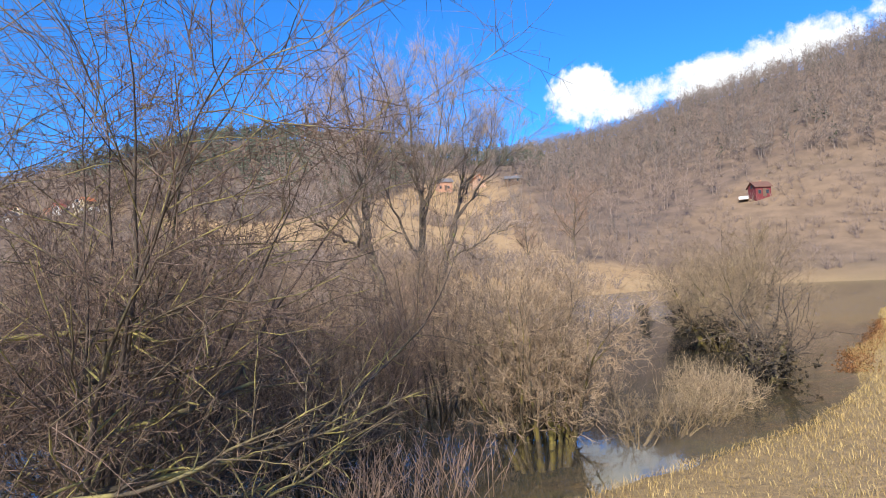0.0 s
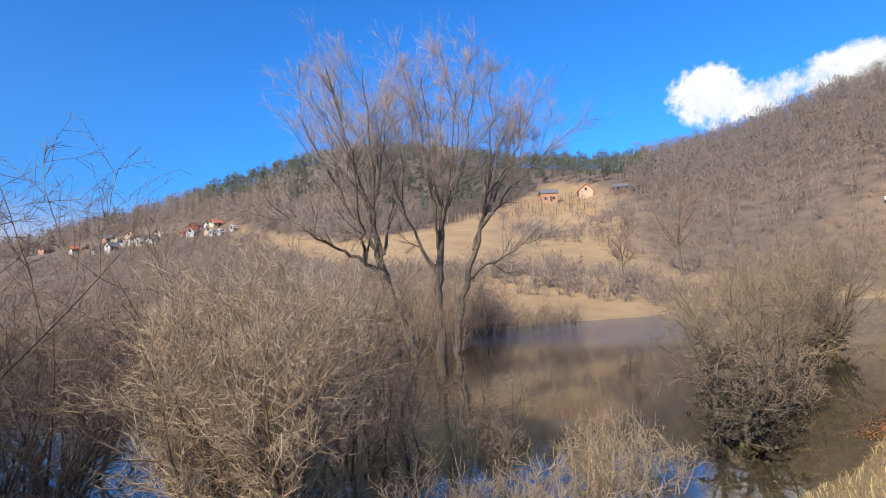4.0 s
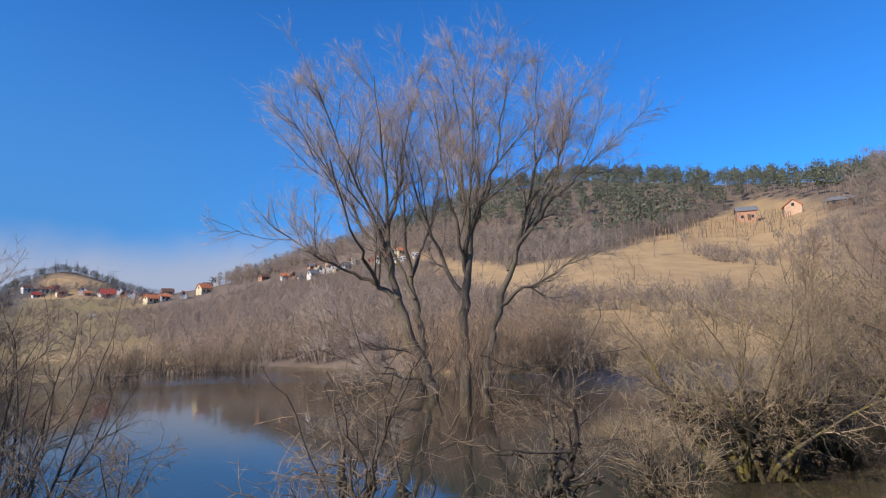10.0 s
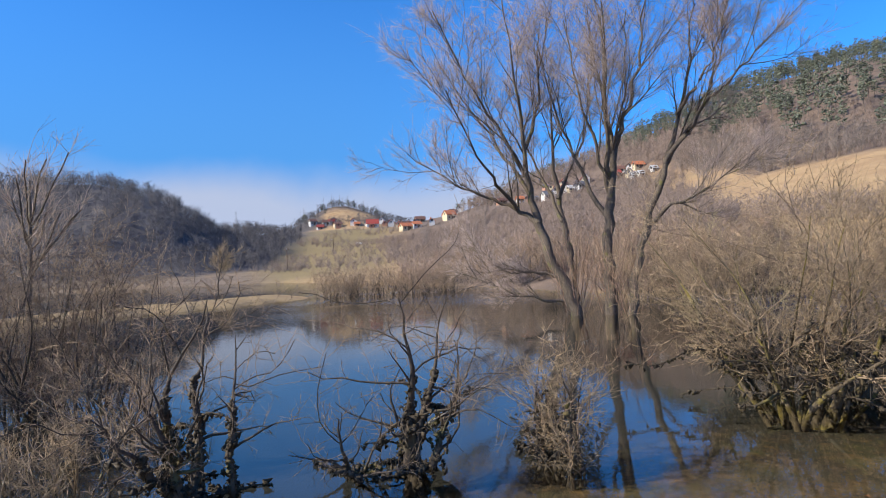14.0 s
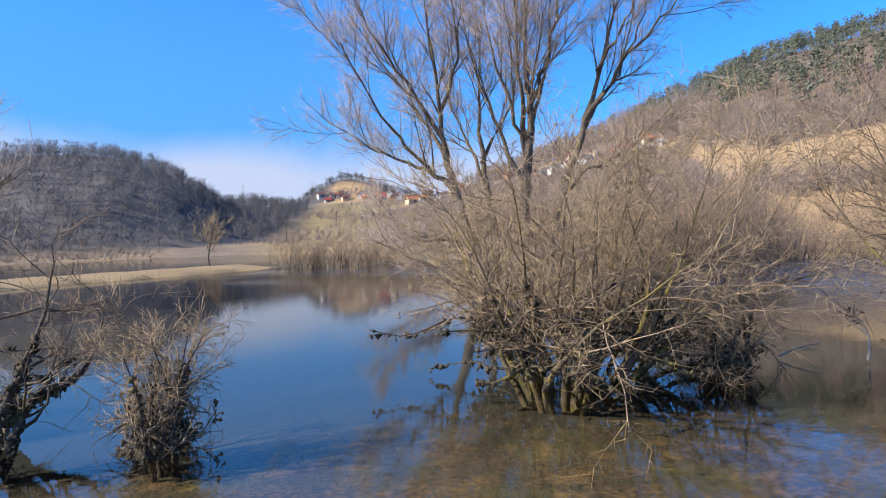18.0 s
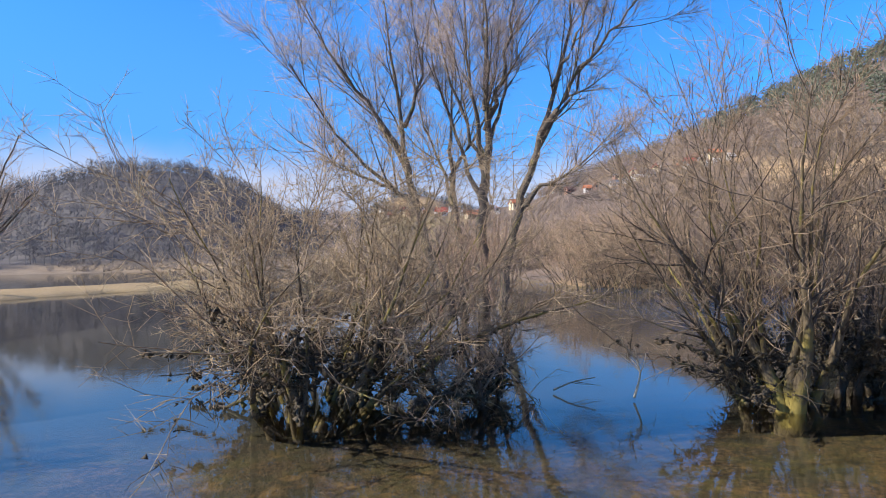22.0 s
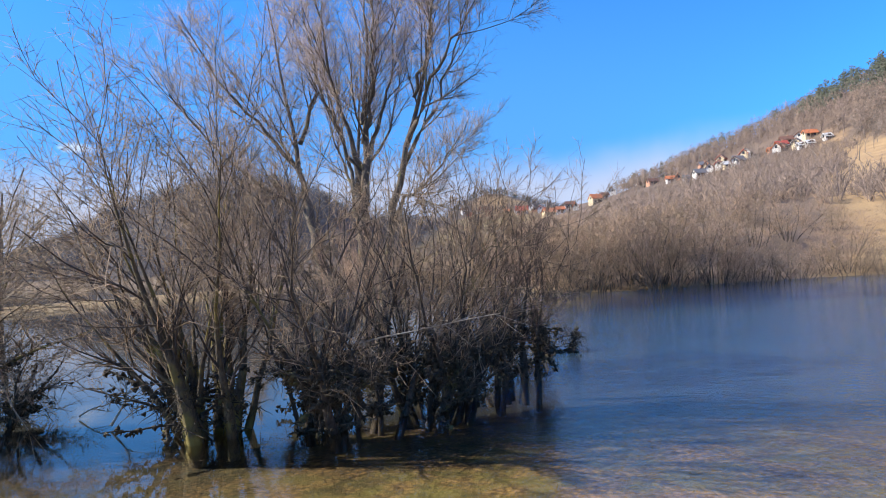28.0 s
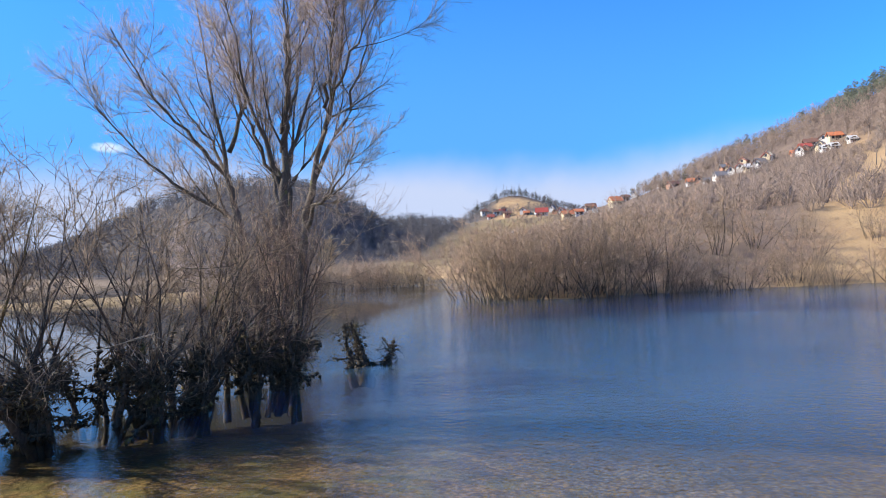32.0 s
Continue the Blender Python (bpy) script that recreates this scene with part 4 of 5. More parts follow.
put(shrub(108, 6, 1.45, 40, 0.6, (TWIG_DARK, TWIG_BROWN, TWIG_BROWN), kids=(12, 9, 5), base=0.2, sleeve=0.3, up=0.10, stem_wob=0.16, wob=0.18, sub=(0.4, 0.42, 0.4), open_=(35, 80), thick=0.030, debris=90, arms=10, arm=0.6, reach=0.35), 2.1, 5.65, "small dark shrub standing in the lake")
put(shrub(109, 17, 3.1, 25, 1.5, (BARK_MOSS, TWIG_DARK, TWIG_BROWN), kids=(13, 10, 5), thick=0.044, base=0.24, debris=280, up=0.10, sleeve=0.5, stem_wob=0.10, sub=(0.38, 0.42, 0.36), low=0.25, arms=9, arm=0.8, open_=(18, 50)), 5.0, 5.25, "mossy many-stemmed willow shrub rising from the lake")
for k, (bx, by, bh, bw) in enumerate(((6.2, 5.8, 2.95, 27), (6.95, 6.35, 2.9, 26), (7.7, 7.3, 2.6, 24))):
    put(shrub(110 + k, 17, bh, bw, 1.2, (TWIG_DARK, TWIG_DARK, TWIG_BROWN if k < 2 else TWIG_DUSK), kids=(10, 9, 4), open_=(18, 52), sub=(0.34, 0.38, 0.4), thick=0.026, base=0.5, debris=420, up=0.07, sleeve=0.7, reach=0.65, arms=24, arm=0.7, stem_wob=0.13, wob=0.18), bx, by, "dark willow shrub hung with black drift", group="row of drift-hung shrubs")
put(shrub(113, 4, 1.0, 30, 0.4, (TWIG_DARK, TWIG_DARK, TWIG_DARK), kids=(5, 4, 2), thick=0.05, base=0.18, debris=140, sleeve=0.6, reach=0.7, arms=8, arm=0.4, stem_wob=0.16), 8.4, 9.3, "short dark stump shrub alone in open water")


def low_bough(seed, start, aim, length, r0):
    """A lichened bough reaching flat over the water, with knobbly side twigs."""
    rng = np.random.default_rng(seed)
    ob = thing("willow_bough", *start, "yellow-lichened bough reaching low over the water", "branch", "low boughs of the big shrub")
    d = np.array([[math.sin(radians(aim)), math.cos(radians(aim)), rng.uniform(-0.06, 0.10)]])
    p = grow(rng, np.zeros((1, 3)), d, np.array([length]), 12, 0.004, 0.10)
    r = taper([r0], [0.004], 12)
    part("bough", raw_mesh("bough", *tubes(p, r, 6), BARK_LICHEN, True), ob)
    st, dr, rr = shoots(rng, p, r, 16, (0.1, 1.0), (30, 75))
    L = rng.uniform(0.25, 0.9, 16)
    b = grow(rng, st, dr, L, 6, 0.03, 0.2)
    br = taper(np.clip(rr * 0.6, 0.004, 0.012), np.full(16, 0.0025), 6)
    for k in range(16):
        part("side_branch", raw_mesh("side_branch", *tubes(b[k : k + 1], br[k : k + 1], 4), BARK_LICHEN, True), ob)
    st, dr, rr = shoots(rng, b, br, 9, (0.1, 1.0), (30, 75))
    t = grow(rng, st, dr, np.repeat(L, 9) * 0.4 * rng.uniform(0.4, 1.2, len(st)), 3, 0.02, 0.2)
    part("twigs", raw_mesh("twigs", *spikes(t, np.full(len(st), 0.0024)), TWIG_BROWN), ob)


for k, (bx, by, bz, aim, bl, br_) in enumerate(((-16.3, 8.3, 1.05, 100, 2.4, 0.026), (-16.4, 8.2, 0.75, 112, 2.6, 0.024), (-16.2, 8.6, 1.35, 88, 2.2, 0.022), (-16.5, 8.0, 0.45, 104, 2.3, 0.020), (-16.1, 8.5, 0.25, 118, 2.2, 0.018), (-16.7, 8.4, 1.7, 95, 2.0, 0.022), (-16.9, 8.1, 0.9, 125, 1.9, 0.020))):
    low_bough(400 + k, (bx, by, bz), aim, bl, br_)
# ankle-high pale bushes along the near shallows
for k, (bx, by, bs) in enumerate(((-10.3, 6.2, 1.0), (-9.7, 5.8, 0.85), (-9.1, 5.5, 1.1), (-8.4, 5.3, 0.95), (-7.9, 5.0, 0.9), (-7.5, 5.6, 1.0))):
    put(shrub(130 + k % 3, 14, 0.62, 50, 0.4, (TWIG_GREY, TWIG_GREY, TWIG_GREY), kids=(6, 5, 2), thick=0.008, base=0.28, wob=0.16, sub=(0.5, 0.5, 0.4), low=0.35), bx, by, "low pale leafless bush in the shallows", "low_shrub", k * 1.3, bs, 0.0, "low bushes along the shallows")


def stick(points, r0, r1, label, seed, twigs=5):
    """A bleached dead branch with a few side twigs."""
    rng = np.random.default_rng(seed)
    c = curve(points, 9)
    ob = thing("dead_branch", *c[0], label, "branch")
    p, r = (c - c[0])[None], np.linspace(r0, r1, 9)[None]
    part("branch", raw_mesh("branch", *tubes(p, r, 6), STICK_BLEACHED, True), ob)
    st, dr, rr = shoots(rng, p, r, twigs, (0.4, 1.0), (20, 45))
    t = grow(rng, st, dr, rng.uniform(0.12, 0.4, twigs), 4, -0.02, 0.1)
    tr = taper(rr * 0.6, rr * 0.25, 4)
    for k in range(twigs):
        part("twig", raw_mesh("twig", *tubes(t[k : k + 1], tr[k : k + 1], 5), STICK_BLEACHED, True), ob)


stick([(6.25, 5.85, 0.70), (6.55, 5.6, 0.80), (6.85, 5.45, 0.86), (7.2, 5.3, 0.93), (7.5, 5.1, 1.0), (7.82, 4.92, 1.06)], 0.010, 0.003, "bleached dead branch caught across the drift-hung shrubs", 1, 9)
stick([(3.75, 5.5, 0.03), (3.85, 5.6, 0.26), (3.8, 5.7, 0.46)], 0.014, 0.004, "pale dead twig standing in the water", 2, 7)
stick([(3.05, 5.95, 0.03), (3.25, 5.9, 0.12), (3.47, 5.85, 0.17)], 0.012, 0.005, "short bleached stick floating by the shrub", 3, 2)
stick([(1.7, 5.75, 0.35), (1.9, 5.55, 0.22), (2.15, 5.45, 0.1)], 0.012, 0.005, "pale dead stick leaning on the shrub", 4, 4)
stick([(-4.2, 4.9, 0.35), (-3.9, 4.85, 0.52), (-3.55, 4.8, 0.74)], 0.008, 0.003, "thin pale branch leaning over the water", 5, 3)

# ---- far woods, thickets, grass ----


def bare_tree(seed, h, crown=0.5, limbs=8, twigs=60, stout=0.009, twig=0.0032):
    rng = np.random.default_rng(seed)
    trunk = grow(rng, np.zeros((1, 3)), np.array([[0, 0, 1.0]]), np.array([h * 0.8]), 3, 0.1, 0.05)
    rad = taper([h * stout], [h * 0.003], 3)
    st, dr, rr = shoots(rng, trunk, rad, limbs, (0.3, 0.98), (20, 60))
    b = grow(rng, st, dr, np.full(limbs, h * crown) * rng.uniform(0.5, 1, limbs), 2, 0.2, 0.1)
    br = taper(rr * 0.6, np.full(limbs, h * 0.0018), 2)
    per = max(1, twigs // limbs)
    st, dr, rr = shoots(rng, b, br, per, (0.15, 1.0), (15, 60))
    t = grow(rng, st, dr, h * 0.22 * rng.uniform(0.5, 1.3, len(st)), 2, 0.15, 0.1)
    return joined([spikes(trunk, rad[:, 0] * 1.1), spikes(b, br[:, 0]), spikes(t, np.full(len(st), h * twig))])


def far_tree(seed, h, wide=0.26, twigs=34, stout=0.014):
    """A leafless tree seen from far off: trunk, limbs and a crown of upswept twigs."""
    rng = np.random.default_rng(seed)
    trunk = grow(rng, np.zeros((1, 3)), np.array([[0, 0, 1.0]]), np.array([h * 0.9]), 3, 0.1, 0.05)
    rad = taper([h * 0.012], [h * 0.003], 3)
    st, dr, rr = shoots(rng, trunk, rad, 5, (0.3, 0.9), (20, 55))
    b = grow(rng, st, dr, np.full(5, h * 0.4) * rng.uniform(0.6, 1, 5), 2, 0.2, 0.1)
    u, a = rng.uniform(0.25, 0.92, twigs), rng.uniform(0, 2 * np.pi, twigs)
    q = h * wide * np.sqrt(np.clip(1 - (2 * u - 1.2) ** 2 * 1.2, 0.05, 1)) * rng.uniform(0.1, 0.9, twigs)
    c = np.stack([np.sin(a) * q, np.cos(a) * q, u * h], -1)
    d = np.stack([np.sin(a) * 0.8, np.cos(a) * 0.8, np.full(twigs, 0.8)], -1) + 0.3 * rng.normal(size=(twigs, 3))
    t = grow(rng, c, d, h * 0.17 * rng.uniform(0.6, 1.4, twigs), 2, 0.1, 0.2)
    return joined([spikes(trunk, rad[:, 0]), spikes(b, rr * 0.7), spikes(t, np.full(twigs, h * stout))])


def bare_bush(seed, h, stems=10, twigs=3):
    rng = np.random.default_rng(seed)
    a, lay = rng.uniform(0, 2 * np.pi, stems), rng.uniform(0.05, 0.75, stems)
    d = np.stack([np.sin(a) * np.sin(lay), np.cos(a) * np.sin(lay), np.cos(lay)], -1)
    s = grow(rng, d * (0.2, 0.2, 0), d, h * rng.uniform(0.6, 1.1, stems), 3, 0.08, 0.12)
    r = taper(np.full(stems, h * 0.007), np.full(stems, h * 0.003), 3)
    st, dr, rr = shoots(rng, s, r, twigs, (0.2, 1.0), (20, 60))
    t = grow(rng, st, dr, h * 0.34 * rng.uniform(0.5, 1.2, len(st)), 2, 0.05, 0.1)
    return joined([spikes(s, np.full(stems, h * 0.012)), spikes(t, np.full(len(st), h * 0.011))])


def conifer(seed, h, pine=True):
    """Corners, triangles and which of them are bark."""
    rng = np.random.default_rng(seed)
    trunk = grow(rng, np.zeros((1, 3)), np.array([[0, 0, 1.0]]), np.array([h]), 3, 0, 0.02)
    tv, tf = tubes(trunk, taper([h * 0.013], [h * 0.003], 3), 4)
    n = 46
    u = rng.uniform(0.42 if pine else 0.08, 1.0, n)
    wide = h * (0.17 * np.sqrt(np.clip(1.02 - (2 * u - 1.35) ** 2 * 1.6, 0.05, 1)) if pine else 0.20 * (1.03 - u))
    a = rng.uniform(0, 2 * np.pi, n)
    q = wide * rng.uniform(0.25, 1, n)
    c = np.stack([np.sin(a) * q, np.cos(a) * q, u * h], -1)
    cv, cf = clumps(rng, c, np.maximum(wide, h * 0.03) * 0.215 * rng.uniform(0.6, 1.3, n), 0.6)
    v, f = joined([(tv, tri(tf)), (cv, cf)])
    return v, f, np.r_[np.zeros(2 * len(tf)), np.ones(len(cf))]


def scatter(rng, n, az, r, keep):
    """Up to n places between two bearings and radii where keep() says so."""
    A = np.radians(rng.uniform(az[0], az[1], n * 6))
    R = np.sqrt(rng.uniform(r[0] ** 2, r[1] ** 2, n * 6))
    x, y = R * np.sin(A), R * np.cos(A)
    ok = keep(x, y, np.degrees(A), R)
    x, y = x[ok][:n], y[ok][:n]
    return np.stack([x, y, land(x, y)], -1)


def spread_out(rng, templates, places, lo, hi, sink=0.15):
    """Many copies of the templates joined into one mesh."""
    V, F, W, base = [], [], [], 0
    pick = rng.integers(0, len(templates), len(places))
    for k, t in enumerate(templates):
        P = places[pick == k]
        n = len(P)
        if not n:
            continue
        a, s = rng.uniform(0, 2 * np.pi, n), rng.uniform(lo, hi, n)
        v = t[0]
        x = (np.cos(a)[:, None] * v[:, 0] - np.sin(a)[:, None] * v[:, 1]) * s[:, None]
        y = (np.sin(a)[:, None] * v[:, 0] + np.cos(a)[:, None] * v[:, 1]) * s[:, None]
        z = v[None, :, 2] * (s * rng.uniform(0.85, 1.15, n))[:, None]
        V.append((np.stack([x, y, z], -1) + (P - (0, 0, sink))[:, None]).reshape(-1, 3))
        F.append((np.arange(n)[:, None, None] * len(v) + t[1][None]).reshape(-1, 3) + base)
        if len(t) > 2:
            W.append(np.tile(t[2], n))
        base += n * len(v)
    return np.vstack(V), np.vstack(F), np.concatenate(W) if W else None


def stuff(name, made, mat, label, category, second=None):
    me = raw_mesh(name, made[0], made[1], mat, False, second, made[2]) if second else raw_mesh(name, made[0], made[1], mat)
    return tagged(new(name, me), label, category, kind="stuff")


def build_woods():
    rng = np.random.default_rng(40)
    woods = [far_tree(240 + k, 10.0) for k in range(6)]
    inside = lambda x, y, a, r: wood_mask(x, y) > 0.5
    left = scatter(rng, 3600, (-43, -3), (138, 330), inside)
    stuff("bare_wood", spread_out(rng, [far_tree(210 + k, 10.0) for k in range(6)], left, 0.34, 0.62), WOOD_SHADE_TINT, "leafless wood covering the left hill, shade put into its colour", "woodland")
    pine_edge = lambda a: np.interp(a, [24, 30, 36, 44, 52, 59, 63, 69], [320, 268, 172, 146, 176, 250, 236, 208])
    in_pines = lambda x, y, a, r: (wood_mask(x, y) > 0.5) & (r > pine_edge(a) + 9 * wave(x, y, 11, 8)) & (wave(x, y, 16, 3) > -0.75)
    brown = lambda x, y, a, r: (wood_mask(x, y) > 0.5) & ((r < pine_edge(a) + 12) | (a < 27) | (a > 68)) & ((r > pine_edge(a) - 45) | (a < 31) | (a > 66))
    made = [far_tree(200 + k, 10.0, 0.21, 30, 0.011) for k in range(6)]
    right = np.vstack([scatter(rng, 900, (10, 33), (160, 400), brown), scatter(rng, 1300, (66, 110), (115, 350), brown)])
    upper = scatter(rng, 1700, (66, 110), (178, 350), brown)
    stuff("bare_wood", spread_out(rng, made, upper, 0.6, 1.15), WOOD_FAR_HAZED, "grey leafless wood climbing the steep slope", "woodland")
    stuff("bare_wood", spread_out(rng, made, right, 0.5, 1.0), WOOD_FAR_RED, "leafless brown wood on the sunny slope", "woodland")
    skirt = scatter(rng, 800, (30, 57), (125, 280), brown)
    stuff("bare_wood", spread_out(rng, made, skirt, 0.28, 0.55), WOOD_FAR_HAZED, "grey-brown saplings along the foot of the pine wood", "woodland")
    pines = [conifer(220 + k, 11.0) for k in range(5)]
    p = np.vstack([scatter(rng, 1600, (26, 69), (140, 385), in_pines), scatter(rng, 110, (10, 28), (345, 425), lambda x, y, a, r: r > np.interp(a, TABLE[0], TABLE[6]) * 0.93)])
    stuff("pine_wood", spread_out(rng, pines, p, 0.5, 0.95), WOOD_FAR_HAZED, "green pine wood along the ridge, haze mixed into its colour", "woodland", NEEDLES_HAZED)
    spruces = [conifer(230 + k, 12.0, False) for k in range(4)]
    q = np.vstack([scatter(rng, 120, (66, 105), (250, 340), inside), scatter(rng, 110, (12, 33), (330, 410), inside), scatter(rng, 60, (-4.5, 3), (430, 500), inside),
                   scatter(rng, 44, (66, 100), (165, 280), lambda x, y, a, r: wave(x, y, 15, 1) > 0.1)])
    stuff("spruce_wood", spread_out(rng, spruces, q, 0.45, 0.85), WOOD_FAR_HAZED, "scattered dark spruces on the slopes", "woodland", NEEDLES_DARK)
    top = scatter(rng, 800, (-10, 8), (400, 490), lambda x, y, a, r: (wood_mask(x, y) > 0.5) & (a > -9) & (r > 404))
    stuff("bare_wood", spread_out(rng, woods, top, 0.3, 0.62), WOOD_SHADE_TINT, "bare trees crowning a distant knoll", "woodland")


def build_scrub():
    rng = np.random.default_rng(41)
    bushes = [bare_bush(240 + k, 2.6) for k in range(6)]
    open_land = lambda x, y, a, r: wood_mask(x, y) < 0.3
    # brown scrub below the village, and along the foot of the slopes
    a = scatter(rng, 2300, (2, 31), (56, 270), lambda x, y, az, r: (wood_mask(x, y) < 0.3) & ~((az > 30.5) & (r > 90) & (r < 215)) & (wave(x, y, 21, 2) > -0.6))
    b = scatter(rng, 650, (63, 104), (88, 180), lambda x, y, az, r: (wood_mask(x, y) < 0.6) & (wave(x, y, 17, 6) > -0.25))
    c = scatter(rng, 130, (47, 63), (110, 210), lambda x, y, az, r: (wood_mask(x, y) < 0.3) & (wave(x, y, 24, 9) > 0.38))
    a = np.vstack([a, scatter(rng, 520, (-10, 5), (110, 330), lambda x, y, az, r: (wood_mask(x, y) < 0.3) & (wave(x, y, 17, 5) > -0.25)), scatter(rng, 520, (9, 31), (42, 130), lambda x, y, az, r: land(x, y) > 0.15)])
    d = scatter(rng, 300, (29, 70), (50, 68), lambda x, y, az, r: land(x, y) > 0.05)
    edge = scatter(rng, 700, (28, 62), (100, 240), lambda x, y, az, r: (wood_mask(x, y) > 0.6) & (r < np.interp(az, [28, 36, 44, 52, 59, 63], [300, 225, 196, 222, 255, 236])) & (wave(x, y, 13, 2) > -0.5))
    stuff("scrub", spread_out(rng, bushes, np.vstack([a, b, c, d, edge]), 0.5, 1.25), WOOD_FAR_RED, "reddish-brown leafless scrub on the slopes", "scrub")
    e = scatter(rng, 420, (-60, 3), (118, 158), lambda x, y, az, r: (land(x, y) > 0.1) & (wave(x, y, 15, 4) > 0.2))
    stuff("scrub", spread_out(rng, bushes, e, 0.4, 1.0), WOOD_FAR_HAZED, "low brown scrub on the far flats", "scrub")
    tall = [bare_tree(260 + k, 7.0, 0.55, 9, 90, 0.016) for k in range(4)]
    f = np.vstack([scatter(rng, 60, (60, 80), (100, 200), open_land), scatter(rng, 70, (5, 27), (110, 260), open_land), scatter(rng, 26, (31, 60), (120, 225), open_land)])
    stuff("bare_trees", spread_out(rng, tall, f, 0.5, 1.0), WOOD_FAR_HAZED, "small bare fruit trees dotted over the slope", "tree")
    # stakes of the old vineyard under the upper houses
    rows = []
    for k in range(5):
        for i in range(60):
            az = 46 + i * 0.27
            r = 150 + 9 * k + 0.6 * i
            rows.append((r * math.sin(radians(az)), r * math.cos(radians(az))))
    P = np.array(rows) + rng.normal(size=(300, 2)) * 0.3
    P = np.column_stack([P, land(P[:, 0], P[:, 1])])
    post = grow(rng, np.zeros((1, 3)), np.array([[0, 0, 1.0]]), np.array([2.3]), 2, 0, 0)
    v, q = tubes(post, np.full((1, 2), 0.10), 4)
    stuff("vineyard_stake", spread_out(rng, [(v, tri(q))], P, 0.7, 1.15), REED, "weathered wooden stakes in rows on the slope", "vineyard")


build_woods()
build_scrub()

# willow thickets along the far shore, each a shrub of its own
THICK = [shrub(300 + k, 17, 3.0, 46, 1.3, (TWIG_DARK, TWIG_BROWN, TWIG_BROWN if k % 2 else TWIG_RED), kids=(10, 8, 0), thick=0.022, base=0.9, up=0.06, wob=0.16, stem_wob=0.12, sub=(0.42, 0.45, 0.4), fine=0.0075, thin=True) for k in range(4)]


def build_thickets():
    rng = np.random.default_rng(42)
    spots = []
    for az in np.arange(17, 50, 1.0):
        r = np.interp(az, TABLE[0], TABLE[1]) + rng.uniform(-3.0, 1.0)
        spots.append((az, r, rng.uniform(0.75, 1.05) * (1 if az < 34 else 0.6)))
    for az in np.arange(19, 44, 2.1):
        r = np.interp(az, TABLE[0], TABLE[1]) + rng.uniform(5, 12)
        spots.append((az, r, rng.uniform(0.8, 1.05) * (1 if az < 34 else 0.7)))
    for az in np.arange(-8.4, 4.2, 0.9):
        spots.append((az, 43 + rng.uniform(-2.5, 3), rng.uniform(0.55, 0.85)))
    for az in np.arange(5, 18, 1.3):
        spots.append((az, np.interp(az, TABLE[0], TABLE[1]) + rng.uniform(4, 14), rng.uniform(0.9, 1.25)))
    for k, (az, r, s) in enumerate(spots):
        x, y = r * math.sin(radians(az)), r * math.cos(radians(az))
        put(THICK[k % 4], x, y, "brown willow thicket on the flooded shore", "willow_thicket", rng.uniform(0, 6.28), s, max(ground_z(x, y), -0.25), "thickets along the far shore")


build_thickets()


def small_tree(seed, x, y, h, label, mats=(BARK_WILLOW, TWIG_WILLOW), fine=0.012):
    """A bare round-crowned tree at middle distance."""
    rng = np.random.default_rng(seed)
    ob = thing("bare_tree", x, y, max(ground_z(x, y), -0.3), label, "tree")
    trunk = grow(rng, np.array([[0, 0, -0.3]]), np.array([[0.05, 0, 1.0]]), np.array([h * 0.75]), 8, 0.05, 0.06)
    rad = taper([h * 0.017], [h * 0.005], 8)
    part("trunk", raw_mesh("trunk", *tubes(trunk, rad, 7), mats[0], True), ob)
    st, dr, rr = shoots(rng, trunk, rad, 13, (0.25, 1.0), (35, 70))
    L = h * 0.42 * rng.uniform(0.6, 1.1, 13)
    b = grow(rng, st, dr, L, 6, 0.12, 0.09)
    br = taper(rr * 0.55, np.full(13, h * 0.003), 6)
    for k in range(13):
        part("limb", raw_mesh("limb", *tubes(b[k : k + 1], br[k : k + 1], 5), mats[0], True), ob)
    st, dr, rr = shoots(rng, b, br, 9, (0.15, 1.0), (20, 60))
    L2 = h * 0.17 * rng.uniform(0.5, 1.2, len(st))
    t = grow(rng, st, dr, L2, 4, 0.1, 0.1)
    tr = taper(np.clip(rr * 0.5, fine, 0.04), np.full(len(st), fine * 0.8), 4)
    st, dr, rr = shoots(rng, t, tr, 6, (0.2, 1.0), (20, 55))
    f = grow(rng, st, dr, h * 0.08 * rng.uniform(0.5, 1.4, len(st)), 3, 0.08, 0.1)
    part("twigs", raw_mesh("twigs", *joined([tubes(t, tr, 3), tubes(f, taper(np.full(len(st), fine * 0.8), np.full(len(st), fine * 0.5), 3), 3)]), mats[1]), ob)
    return ob


small_tree(51, -18.3, 27.8, 8.6, "lone bare tree standing at the lake's edge", fine=0.008)
small_tree(52, 76, 31.5, 13.5, "rounded bare tree on the far bank", (BARK_WILLOW, TWIG_RED), 0.02)
small_tree(53, 62, 6, 7.5, "bare tree with dark ivy on its trunk", (BARK_MOSS, TWIG_GREY), 0.02)
small_tree(54, 58, 33, 7.0, "small bare tree below the slope", (BARK_WILLOW, TWIG_RED), 0.02)
small_tree(55, -24, 96, 8.0, "pale bare tree on the far meadow", (BARK_WILLOW, TWIG_GREY), 0.03)


def lone_spruce(x, y, h, seed):
    v, f, w = conifer(seed, h, False)
    ob = thing("spruce_tree", x, y, ground_z(x, y) - 0.2, "dark spruce standing above the bare wood", "tree")
    bark_faces = w == 0
    part("trunk", raw_mesh("trunk", v, f[bark_faces], WOOD_FAR_HAZED), ob)
    part("needles", raw_mesh("needles", v, f[~bark_faces], NEEDLES_DARK), ob)


lone_spruce(-59, 326, 18, 71)
lone_spruce(-44.5, 326, 9.5, 72)


